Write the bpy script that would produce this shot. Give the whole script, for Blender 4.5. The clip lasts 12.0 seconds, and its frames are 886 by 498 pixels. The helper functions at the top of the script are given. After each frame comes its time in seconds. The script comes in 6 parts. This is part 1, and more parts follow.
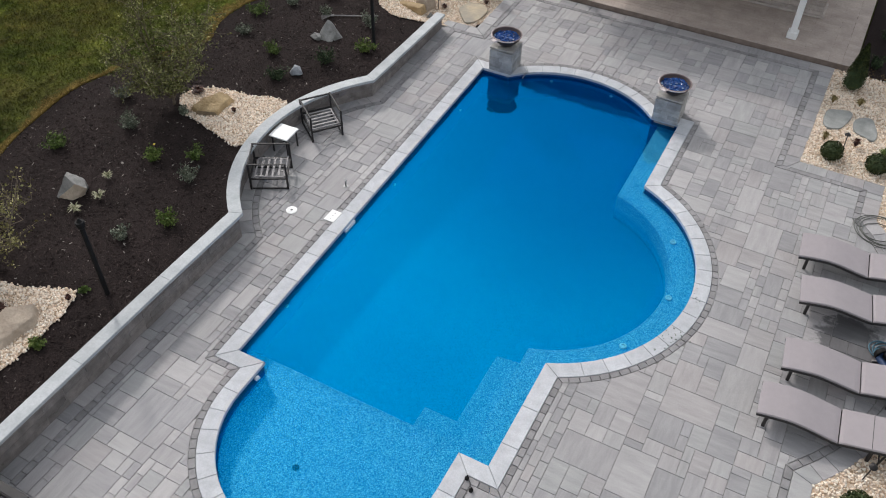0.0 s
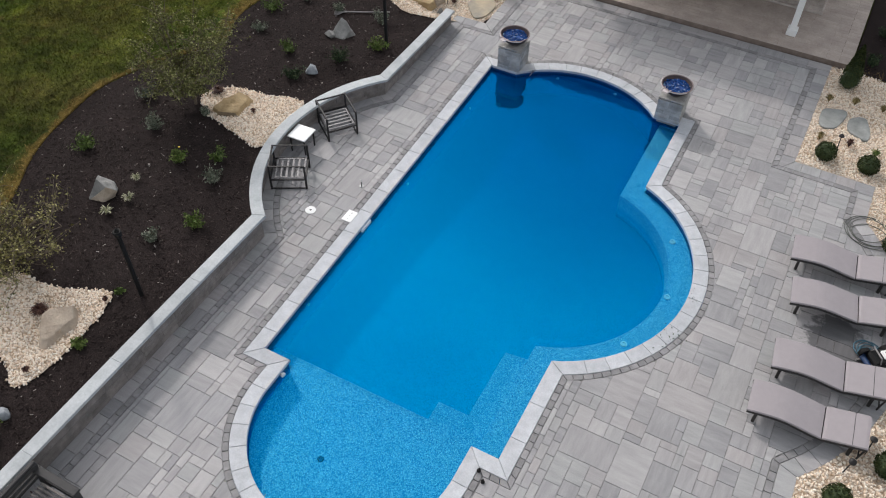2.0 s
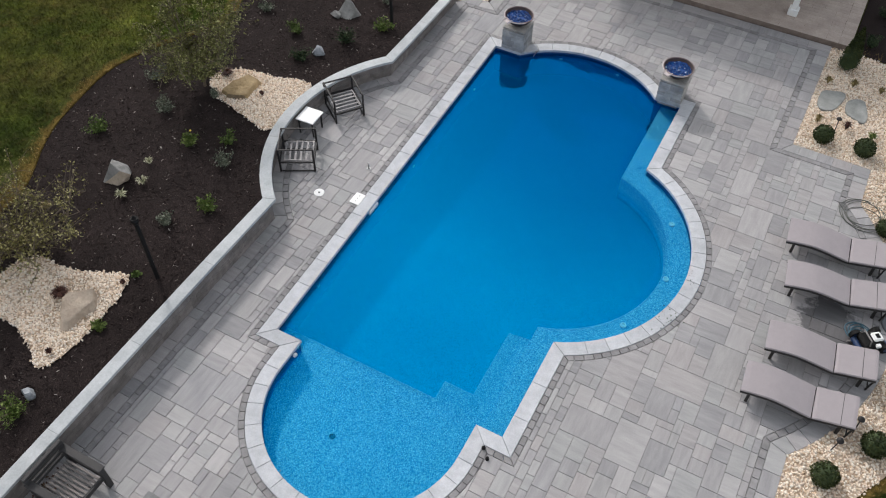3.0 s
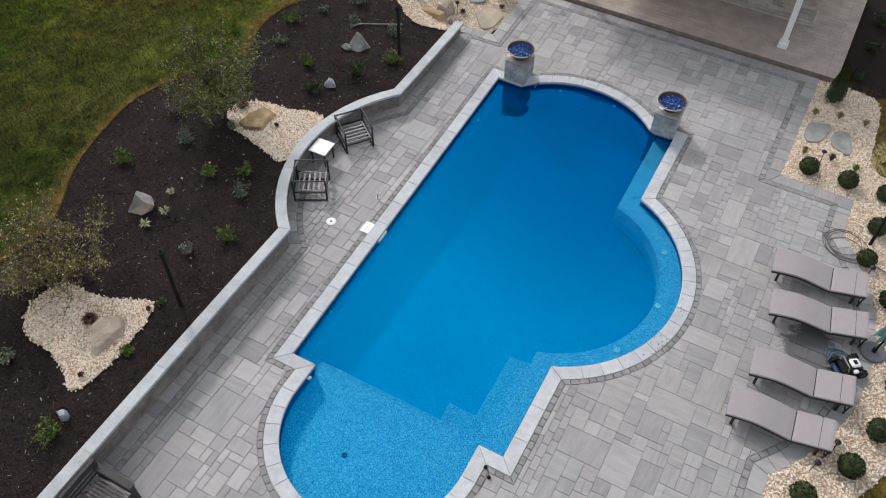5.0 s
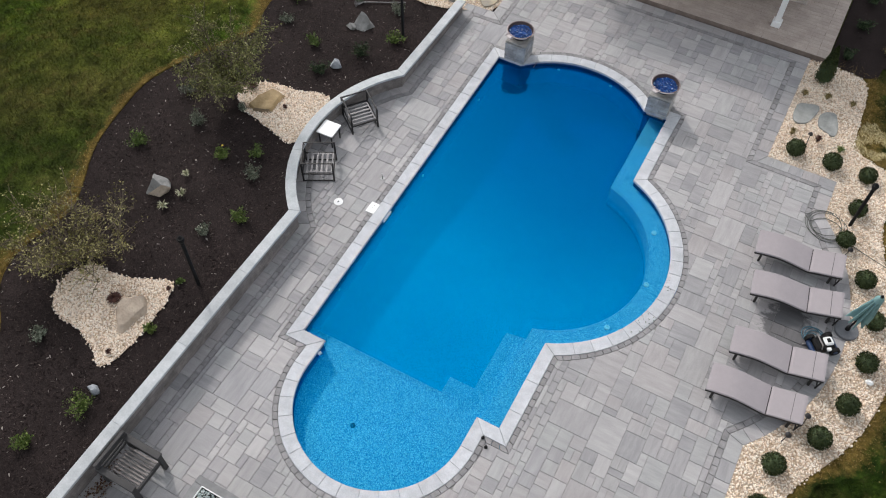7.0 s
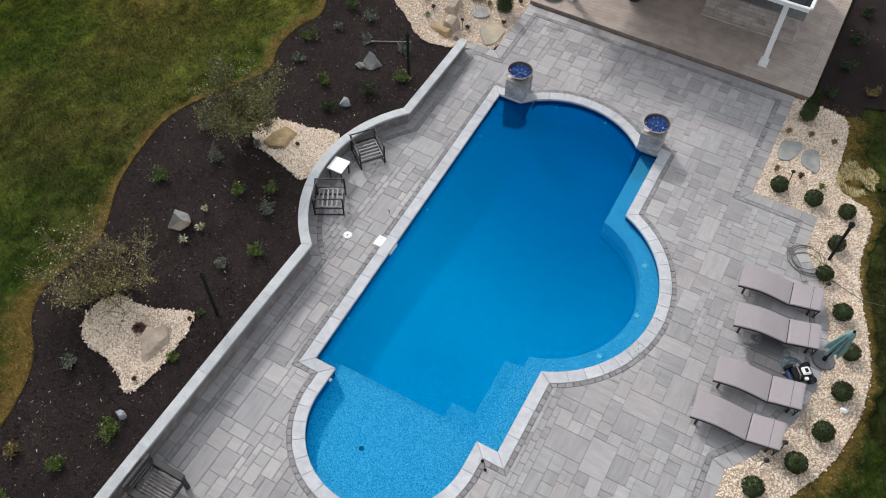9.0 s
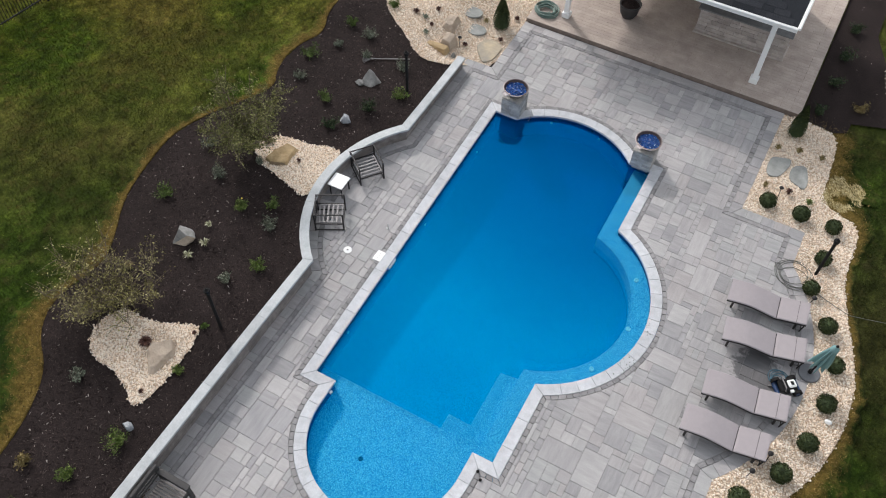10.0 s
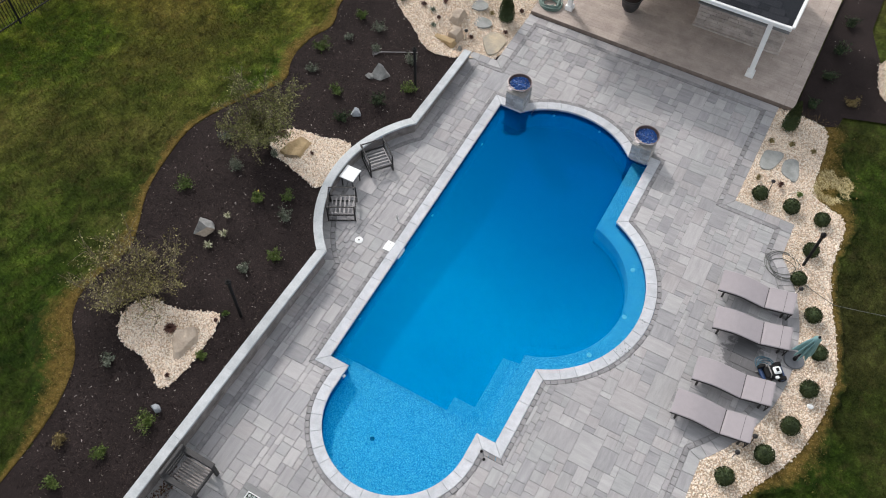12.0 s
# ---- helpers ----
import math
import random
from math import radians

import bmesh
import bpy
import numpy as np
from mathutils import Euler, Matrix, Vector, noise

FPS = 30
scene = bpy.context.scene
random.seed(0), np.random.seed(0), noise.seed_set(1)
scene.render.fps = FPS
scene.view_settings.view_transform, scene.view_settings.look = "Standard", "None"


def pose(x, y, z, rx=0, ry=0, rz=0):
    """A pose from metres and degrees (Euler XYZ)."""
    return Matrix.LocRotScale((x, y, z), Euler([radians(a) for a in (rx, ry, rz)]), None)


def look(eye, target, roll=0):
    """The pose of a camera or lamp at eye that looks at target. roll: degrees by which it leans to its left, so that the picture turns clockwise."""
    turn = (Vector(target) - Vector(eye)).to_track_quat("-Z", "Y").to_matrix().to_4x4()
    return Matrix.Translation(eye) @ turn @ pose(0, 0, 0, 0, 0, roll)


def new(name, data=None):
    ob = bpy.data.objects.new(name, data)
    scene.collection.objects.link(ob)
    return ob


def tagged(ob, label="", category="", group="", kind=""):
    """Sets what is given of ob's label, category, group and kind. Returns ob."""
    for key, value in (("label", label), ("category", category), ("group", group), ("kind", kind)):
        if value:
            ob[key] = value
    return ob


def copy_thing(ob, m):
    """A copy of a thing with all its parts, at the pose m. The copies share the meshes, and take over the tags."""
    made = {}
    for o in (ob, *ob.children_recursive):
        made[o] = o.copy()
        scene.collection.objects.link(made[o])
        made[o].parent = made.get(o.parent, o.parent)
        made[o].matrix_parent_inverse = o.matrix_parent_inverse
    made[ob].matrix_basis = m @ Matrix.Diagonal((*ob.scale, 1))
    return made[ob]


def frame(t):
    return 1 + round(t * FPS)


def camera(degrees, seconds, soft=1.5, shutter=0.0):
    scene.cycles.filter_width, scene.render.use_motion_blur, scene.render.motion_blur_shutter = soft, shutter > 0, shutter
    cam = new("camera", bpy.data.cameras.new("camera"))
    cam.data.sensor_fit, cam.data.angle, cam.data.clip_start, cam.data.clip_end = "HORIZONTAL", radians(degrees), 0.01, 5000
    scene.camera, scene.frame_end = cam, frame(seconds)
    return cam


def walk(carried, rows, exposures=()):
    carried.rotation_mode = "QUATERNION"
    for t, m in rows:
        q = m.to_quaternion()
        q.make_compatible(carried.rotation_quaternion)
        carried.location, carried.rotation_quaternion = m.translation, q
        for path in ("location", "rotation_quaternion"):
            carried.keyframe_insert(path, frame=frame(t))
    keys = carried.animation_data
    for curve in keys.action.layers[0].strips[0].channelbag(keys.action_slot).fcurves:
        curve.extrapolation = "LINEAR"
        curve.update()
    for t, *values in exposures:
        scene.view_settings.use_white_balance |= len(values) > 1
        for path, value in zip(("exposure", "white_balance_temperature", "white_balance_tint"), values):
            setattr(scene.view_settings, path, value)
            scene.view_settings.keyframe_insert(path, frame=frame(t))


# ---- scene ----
cam = camera(55.3, 12.0, 1.05)
PATH = [
    (0, (7.241, -5.913, 10.932), (6.586, -4.646, 9.53), 0.8),
    (0.5, (7.207, -5.946, 11.218), (6.559, -4.689, 9.804), 0.9),
    (1, (7.102, -6.003, 11.524), (6.459, -4.756, 10.099), 0.9),
    (1.5, (7.067, -6.02, 11.822), (6.442, -4.806, 10.361), 1.0),
    (2, (7.063, -6.056, 12.142), (6.441, -4.854, 10.67), 0.9),
    (2.5, (7.012, -6.08, 12.459), (6.39, -4.877, 10.987), 0.9),
    (3, (6.961, -6.101, 12.789), (6.372, -4.961, 11.255), 1.0),
    (5, (6.993, -6.306, 13.965), (6.4, -5.171, 12.429), 1.0),
    (5.5, (6.966, -6.294, 14.264), (6.385, -5.185, 12.704), 0.9),
    (6, (6.943, -6.28, 14.616), (6.384, -5.215, 13.018), 1.0),
    (6.5, (6.944, -6.264, 14.965), (6.402, -5.231, 13.34), 1.0),
    (7, (6.982, -6.26, 15.319), (6.437, -5.225, 13.696), 1.0),
    (9, (7.037, -6.425, 16.712), (6.484, -5.387, 15.094), 1.0),
    (9.5, (7.091, -6.413, 17.055), (6.537, -5.376, 15.438), 1.0),
    (10, (7.126, -6.441, 17.402), (6.572, -5.403, 15.785), 1.0),
    (10.5, (7.151, -6.466, 17.769), (6.632, -5.494, 16.1), 1.0),
    (11, (7.128, -6.51, 18.116), (6.605, -5.539, 16.447), 0.9),
    (11.5, (7.118, -6.56, 18.448), (6.592, -5.588, 16.781), 0.9),
    (12, (7.098, -6.572, 18.716), (6.57, -5.598, 17.051), 0.9),
]
walk(cam, [(t, look(eye, target, roll)) for t, eye, target, roll in PATH], [(0, 0.56), (2.5, 0.54), (5, 0.54), (5.5, 0.65), (7, 0.66), (9.5, 0.65), (10.5, 0.79), (12, 0.78)])

# ---- world and sun: thin cloud, sun behind and to the left of the pavilion ----
SUN_X, SUN_Y, SUN_EL = -0.82, 0.57, 38.0
world = bpy.data.worlds.new("sky")
scene.world = world
world.use_nodes = True
wn, wl = world.node_tree.nodes, world.node_tree.links
sky = wn.new("ShaderNodeTexSky")
sky.sky_type, sky.sun_disc = "NISHITA", False
sky.sun_elevation, sky.sun_rotation = radians(SUN_EL), math.atan2(SUN_X, SUN_Y) % (2 * math.pi)
sky.dust_density, sky.air_density = 4.0, 1.2
cloud = wn.new("ShaderNodeHueSaturation")
cloud.inputs["Saturation"].default_value = 0.36
wl.new(sky.outputs["Color"], cloud.inputs["Color"])
veil = wn.new("ShaderNodeMix")
veil.data_type = "RGBA"
veil.inputs["Factor"].default_value = 0.45
veil.inputs[7].default_value = (4.28, 4.5, 4.82, 1.0)
wl.new(cloud.outputs["Color"], veil.inputs[6])
wl.new(veil.outputs[2], wn["Background"].inputs["Color"])
wn["Background"].inputs["Strength"].default_value = 0.128
sun = new("sun", bpy.data.lights.new("sun", "SUN"))
sun.data.energy, sun.data.angle, sun.data.color = 1.12, radians(4.5), (1.0, 0.955, 0.93)
sun.matrix_world = look((SUN_X * 40, SUN_Y * 40, math.tan(radians(SUN_EL)) * 40), (0, 0, 0))

# ---- materials ----
class Nodes:
    """A node material: small helpers round one node tree."""

    def __init__(self, name, rough=0.7, metal=0.0, gloss=0.5):
        self.m = bpy.data.materials.new(name)
        self.m.use_nodes = True
        self.n, self.l = self.m.node_tree.nodes, self.m.node_tree.links
        self.b = self.n["Principled BSDF"]
        self.b.inputs["Roughness"].default_value, self.b.inputs["Metallic"].default_value = rough, metal
        self.b.inputs["Specular IOR Level"].default_value = gloss
        self.geo = self.n.new("ShaderNodeNewGeometry")
        self.pos = self.geo.outputs["Position"]

    def put(self, socket, value):
        if hasattr(value, "is_linked"):
            self.l.new(value, socket)
        elif isinstance(value, (tuple, list)) and len(value) == 3 and socket.type == "RGBA":
            socket.default_value = (*value, 1)
        else:
            socket.default_value = value

    def noise(self, scale, detail=4, rough=0.6, vec=None, stretch=None):
        n = self.n.new("ShaderNodeTexNoise")
        v = vec or self.pos
        if stretch:
            s = self.n.new("ShaderNodeVectorMath")
            s.operation = "MULTIPLY"
            self.put(s.inputs[0], v)
            s.inputs[1].default_value = stretch
            v = s.outputs[0]
        self.l.new(v, n.inputs["Vector"])
        n.inputs["Scale"].default_value, n.inputs["Detail"].default_value, n.inputs["Roughness"].default_value = scale, detail, rough
        return n.outputs["Fac"]

    def cells(self, scale, feature="F1", out="Distance"):
        n = self.n.new("ShaderNodeTexVoronoi")
        n.feature = feature
        self.l.new(self.pos, n.inputs["Vector"])
        n.inputs["Scale"].default_value = scale
        return n.outputs[out]

    def ramp(self, fac, *stops):
        n = self.n.new("ShaderNodeValToRGB")
        e = n.color_ramp.elements
        while len(e) < len(stops):
            e.new(0.5)
        for k, (p, c) in zip(e, stops):
            k.position, k.color = p, (*c, 1) if isinstance(c, (tuple, list)) else (c, c, c, 1)
        self.put(n.inputs["Fac"], fac)
        return n.outputs["Color"]

    def mix(self, fac, a, b, blend="MIX"):
        n = self.n.new("ShaderNodeMix")
        n.data_type, n.blend_type = "RGBA", blend
        self.put(n.inputs[0], fac)
        self.put(n.inputs[6], a)
        self.put(n.inputs[7], b)
        return n.outputs[2]

    def math(self, op, a, b=0.0):
        n = self.n.new("ShaderNodeMath")
        n.operation = op
        self.put(n.inputs[0], a)
        self.put(n.inputs[1], b)
        return n.outputs[0]

    def span(self, v, lo, hi, a=0.0, b=1.0):
        n = self.n.new("ShaderNodeMapRange")
        self.put(n.inputs[0], v)
        for i, x in enumerate((lo, hi, a, b)):
            n.inputs[i + 1].default_value = x
        return n.outputs[0]

    def axis(self, i):
        n = self.n.new("ShaderNodeSeparateXYZ")
        self.l.new(self.pos, n.inputs[0])
        return n.outputs[i]

    def chance(self, island=False):
        return self.geo.outputs["Random Per Island"] if island else self.n.new("ShaderNodeObjectInfo").outputs["Random"]

    def spot(self, x, y, radius):
        """1 within a ragged patch round (x, y), 0 outside."""
        d = self.n.new("ShaderNodeVectorMath")
        d.operation = "DISTANCE"
        self.l.new(self.pos, d.inputs[0])
        d.inputs[1].default_value = (x, y, 0)
        ragged = self.math("ADD", self.math("DIVIDE", d.outputs["Value"], radius), self.math("MULTIPLY", self.math("SUBTRACT", self.noise(5, 5), 0.5), 1.6))
        return self.span(ragged, 0.95, 0.75)

    def done(self, color, rough=None, bump=None, height=0.01, strength=0.6):
        self.put(self.b.inputs["Base Color"], color)
        if rough is not None:
            self.put(self.b.inputs["Roughness"], rough)
        if bump is not None:
            n = self.n.new("ShaderNodeBump")
            n.inputs["Strength"].default_value, n.inputs["Distance"].default_value = strength, height
            self.l.new(bump, n.inputs["Height"])
            self.l.new(n.outputs["Normal"], self.b.inputs["Normal"])
        return self.m


def plain(name, color, rough=0.6, metal=0.0, vary=0.25, grain=30.0, gloss=0.5):
    """A plain finish with a little uneven wear."""
    k = Nodes(name, rough, metal, gloss)
    fine, broad = k.noise(grain, 5), k.noise(grain / 12, 3)
    dark = tuple(c * (1 - vary) for c in color)
    light = tuple(min(1, c * (1 + vary)) for c in color)
    c = k.mix(0.4, k.ramp(fine, (0.3, dark), (0.7, light)), k.ramp(broad, (0.3, dark), (0.7, light)))
    return k.done(c, k.span(fine, 0.3, 0.7, max(0.05, rough - 0.12), min(1, rough + 0.1)), fine, 0.002, 0.25)


def paver_mat(name, island):
    k = Nodes(name, 0.75)
    r = k.chance(island)
    tone = k.ramp(r, (0.0, (0.220, 0.219, 0.225)), (0.2, (0.310, 0.301, 0.304)), (0.42, (0.385, 0.350, 0.341)), (0.6, (0.336, 0.341, 0.334)), (0.8, (0.475, 0.452, 0.447)), (0.93, (0.390, 0.367, 0.365)), (1.0, (0.275, 0.275, 0.286)))
    along, across = k.noise(1.6, 5, 0.65, stretch=(1, 6.0, 1)), k.noise(1.6, 5, 0.65, stretch=(6.0, 1, 1))
    streak = k.mix(k.math("GREATER_THAN", k.math("FRACT", k.math("MULTIPLY", r, 7.0)), 0.5), along, across)
    c = k.mix(0.45, tone, k.ramp(streak, (0.3, (0.225, 0.222, 0.227)), (0.7, (0.460, 0.444, 0.445))))
    broad = k.noise(0.35, 3)
    c = k.mix(1.0, c, k.ramp(broad, (0.3, 0.86), (0.7, 1.08)), "MULTIPLY")
    fine = k.noise(60, 4, 0.7)
    c = k.mix(1.0, c, k.ramp(fine, (0.25, 0.82), (0.75, 1.07)), "MULTIPLY")
    wet = k.math("MAXIMUM", k.spot(9.15, 5.25, 0.62), k.spot(9.5, 4.95, 0.3))
    wet = k.math("MAXIMUM", wet, k.math("MULTIPLY", k.spot(0.25, 13.2, 0.3), 0.5))
    c = k.mix(wet, c, k.mix(1.0, c, (0.330, 0.333, 0.340), "MULTIPLY"))
    return k.done(c, k.math("SUBTRACT", k.span(fine, 0.3, 0.7, 0.62, 0.85), k.math("MULTIPLY", wet, 0.35)), k.math("ADD", fine, k.math("MULTIPLY", k.noise(14, 3), 2.0)), 0.004, 0.5)


def stone_mat(name, dark, light, scale=6.0, island=None, height=0.01, rough=0.8, vary=(0.8, 1.14)):
    k = Nodes(name, rough)
    fine, mid, broad = k.noise(scale * 9, 5, 0.7), k.noise(scale, 5), k.noise(scale / 8, 3)
    c = k.ramp(mid, (0.3, dark), (0.7, light))
    c = k.mix(1.0, c, k.ramp(broad, (0.3, 0.88), (0.7, 1.1)), "MULTIPLY")
    c = k.mix(1.0, c, k.ramp(fine, (0.25, 0.82), (0.75, 1.14)), "MULTIPLY")
    if island is not None:
        c = k.mix(1.0, c, k.ramp(k.chance(island), (0.0, vary[0]), (0.5, 1.0), (1.0, vary[1])), "MULTIPLY")
    return k.done(c, k.span(fine, 0.3, 0.7, rough - 0.1, rough + 0.1), k.math("ADD", fine, mid), height, 0.6)


def gravel_mat(name, island):
    k = Nodes(name, 0.8)
    r = k.chance(True) if island else k.cells(24, "F1", "Color")
    c = k.ramp(r, (0.0, (0.44, 0.32, 0.20)), (0.18, (0.77, 0.605, 0.455)), (0.5, (0.88, 0.745, 0.605)), (0.8, (0.92, 0.855, 0.75)), (1.0, (0.68, 0.56, 0.46)))
    # Dark gaps between the loose stones are painted into the bed's colour.
    if not island:
        c = k.mix(1.0, c, (0.58, 0.535, 0.49), "MULTIPLY")
    c = k.mix(1.0, c, k.ramp(k.noise(0.9, 4), (0.3, 0.88), (0.7, 1.05)), "MULTIPLY")
    c = k.mix(1.0, c, k.ramp(k.noise(70, 4), (0.3, 0.85), (0.7, 1.1)), "MULTIPLY")
    return k.done(c, None, k.noise(70, 4) if island else k.cells(24), 0.01 if island else 0.03, 0.5)


def mulch_mat(name, island):
    k = Nodes(name, 0.95, 0.0, 0.08)
    fine = k.noise(45, 6, 0.75)
    c = k.ramp(fine, (0.3, (0.009, 0.0068, 0.0066)), (0.55, (0.028, 0.021, 0.0198)), (0.75, (0.068, 0.051, 0.047)))
    if island:
        c = k.mix(1.0, k.ramp(k.chance(True), (0.0, (0.009, 0.0066, 0.0063)), (0.55, (0.028, 0.0205, 0.019)), (0.93, (0.066, 0.049, 0.043)), (0.975, (0.10, 0.085, 0.075)), (1.0, (0.42, 0.38, 0.34))), k.ramp(fine, (0.3, 0.7), (0.7, 1.2)), "MULTIPLY")
    c = k.mix(1.0, c, k.ramp(k.noise(0.7, 4), (0.3, 0.8), (0.7, 1.35)), "MULTIPLY")
    return k.done(c, None, fine, 0.03, 0.8)


def lawn_color(k):
    """Green turf with thin brown and yellow places, at several scales."""
    broad, mid, fine = k.noise(0.2, 4, 0.55), k.noise(1.1, 6, 0.7), k.noise(13, 5, 0.75)
    green = k.ramp(mid, (0.30, (0.016, 0.037, 0.0035)), (0.5, (0.039, 0.072, 0.0055)), (0.68, (0.088, 0.130, 0.012)))
    dry = k.ramp(mid, (0.28, (0.066, 0.052, 0.013)), (0.5, (0.105, 0.083, 0.024)), (0.72, (0.17, 0.136, 0.046)))
    c = k.mix(k.ramp(broad, (0.40, 0.06), (0.64, 0.68)), green, dry)
    c = k.mix(1.0, c, k.ramp(k.noise(4.2, 4, 0.65, stretch=(1.0, 0.55, 1)), (0.34, 0.58), (0.66, 1.42)), "MULTIPLY")
    c = k.mix(k.ramp(k.noise(3.2, 6, 0.7), (0.53, 0.0), (0.68, 0.66)), c, dry)
    c = k.mix(1.0, c, k.ramp(k.noise(0.42, 4, 0.6, stretch=(1.0, 0.55, 1)), (0.33, 0.6), (0.66, 1.14)), "MULTIPLY")
    # tone graded along y - x to fit the view: dark green, then lighter olive
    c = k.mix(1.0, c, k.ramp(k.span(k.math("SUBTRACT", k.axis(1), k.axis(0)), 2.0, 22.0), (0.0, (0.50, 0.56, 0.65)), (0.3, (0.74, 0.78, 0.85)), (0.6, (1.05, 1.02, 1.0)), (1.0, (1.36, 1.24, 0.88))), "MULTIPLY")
    return k.mix(1.0, c, k.ramp(fine, (0.28, 0.45), (0.72, 1.5)), "MULTIPLY"), fine


def lawn_mat():
    k = Nodes("lawn_turf", 0.95, 0.0, 0.08)
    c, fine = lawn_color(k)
    return k.done(c, None, k.math("ADD", fine, k.noise(60, 4, 0.8)), 0.04, 0.8)


def blade_mat():
    k = Nodes("grass_blades", 0.8, 0.0, 0.12)
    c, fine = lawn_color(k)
    c = k.mix(1.0, c, k.ramp(k.chance(True), (0.0, (0.8, 0.8, 0.8)), (0.6, (1.25, 1.25, 1.1)), (0.9, (1.7, 1.55, 1.2)), (1.0, (2.6, 2.3, 2.0))), "MULTIPLY")
    return k.done(c)


def leaf_mat(name, dark, mid, light, rough=0.6, gloss=0.2, at=0.55):
    k = Nodes(name, rough, 0.0, gloss)
    c = k.ramp(k.chance(True), (0.0, dark), (at, mid), (1.0, light))
    c = k.mix(1.0, c, k.ramp(k.noise(5, 4), (0.3, 0.7), (0.7, 1.25)), "MULTIPLY")
    return k.done(c)


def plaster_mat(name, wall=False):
    """Blue pebble plaster, speckled on the shelf and benches; the water's dimming with depth is painted in, darkest at
    the deep end.
    """
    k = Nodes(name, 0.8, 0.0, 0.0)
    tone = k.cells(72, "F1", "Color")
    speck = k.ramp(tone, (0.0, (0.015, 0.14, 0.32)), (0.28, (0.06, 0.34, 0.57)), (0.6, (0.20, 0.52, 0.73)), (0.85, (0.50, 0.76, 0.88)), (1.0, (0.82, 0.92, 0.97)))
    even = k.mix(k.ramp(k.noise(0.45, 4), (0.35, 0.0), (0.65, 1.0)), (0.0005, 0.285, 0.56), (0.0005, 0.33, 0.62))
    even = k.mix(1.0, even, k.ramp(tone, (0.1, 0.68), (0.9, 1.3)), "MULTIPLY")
    # The water's dimming with depth, painted by height into the plaster colour.
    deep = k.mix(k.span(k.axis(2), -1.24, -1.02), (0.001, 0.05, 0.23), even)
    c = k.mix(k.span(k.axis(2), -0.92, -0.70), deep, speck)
    # Walls take a flat, darker blue without speckle.
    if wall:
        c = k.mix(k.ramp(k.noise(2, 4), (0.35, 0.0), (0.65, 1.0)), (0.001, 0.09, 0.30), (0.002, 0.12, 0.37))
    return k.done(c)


def water_mat():
    """Clear water under a painted blue haze; the faintly rippled surface mirrors the sky, tinted blue and strengthened.
    """
    k = Nodes("pool_water")
    k.n.remove(k.b)
    ripple = k.math("ADD", k.noise(1.3, 2), k.math("MULTIPLY", k.noise(6.5, 3), 0.3))
    bump = k.n.new("ShaderNodeBump")
    bump.inputs["Strength"].default_value, bump.inputs["Distance"].default_value = 0.25, 0.014
    k.l.new(ripple, bump.inputs["Height"])
    clear, haze, sheen = k.n.new("ShaderNodeBsdfRefraction"), k.n.new("ShaderNodeBsdfDiffuse"), k.n.new("ShaderNodeBsdfGlossy")
    clear.inputs["Roughness"].default_value, clear.inputs["IOR"].default_value = 0.0, 1.33
    sheen.inputs["Roughness"].default_value = 0.0
    k.put(clear.inputs["Color"], (0.42, 0.97, 1.0))
    k.put(sheen.inputs["Color"], (0.0, 0.38, 1.0))
    # Haze is painted as diffuse blue on the surface, darker towards the deep end.
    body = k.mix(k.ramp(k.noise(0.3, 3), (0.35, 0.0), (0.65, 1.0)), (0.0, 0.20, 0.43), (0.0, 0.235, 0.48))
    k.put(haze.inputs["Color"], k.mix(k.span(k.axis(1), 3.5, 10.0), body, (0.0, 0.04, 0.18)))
    # less of the painted haze over the shallow shelf and benches
    far = k.n.new("ShaderNodeVectorMath")
    far.operation = "DISTANCE"
    k.l.new(k.pos, far.inputs[0])
    far.inputs[1].default_value = (3.76, 4.95, -0.09)
    block = k.math("MINIMUM", k.math("SUBTRACT", 4.35, k.axis(0)), k.math("SUBTRACT", k.axis(1), 0.45))
    both, top, fresnel = k.n.new("ShaderNodeMixShader"), k.n.new("ShaderNodeMixShader"), k.n.new("ShaderNodeFresnel")
    k.put(both.inputs[0], k.span(k.math("MAXIMUM", block, k.math("SUBTRACT", 2.25, far.outputs["Value"])), -0.14, 0.14, 0.28, 0.50))
    fresnel.inputs["IOR"].default_value = 1.33
    k.put(top.inputs[0], k.math("MINIMUM", k.math("MULTIPLY", fresnel.outputs[0], 5.0), 1.0))
    for node in (clear, sheen, fresnel):
        k.l.new(bump.outputs["Normal"], node.inputs["Normal"])
    k.l.new(clear.outputs[0], both.inputs[1])
    k.l.new(haze.outputs[0], both.inputs[2])
    k.l.new(both.outputs[0], top.inputs[1])
    k.l.new(sheen.outputs[0], top.inputs[2])
    k.l.new(top.outputs[0], k.n["Material Output"].inputs["Surface"])
    return k.m


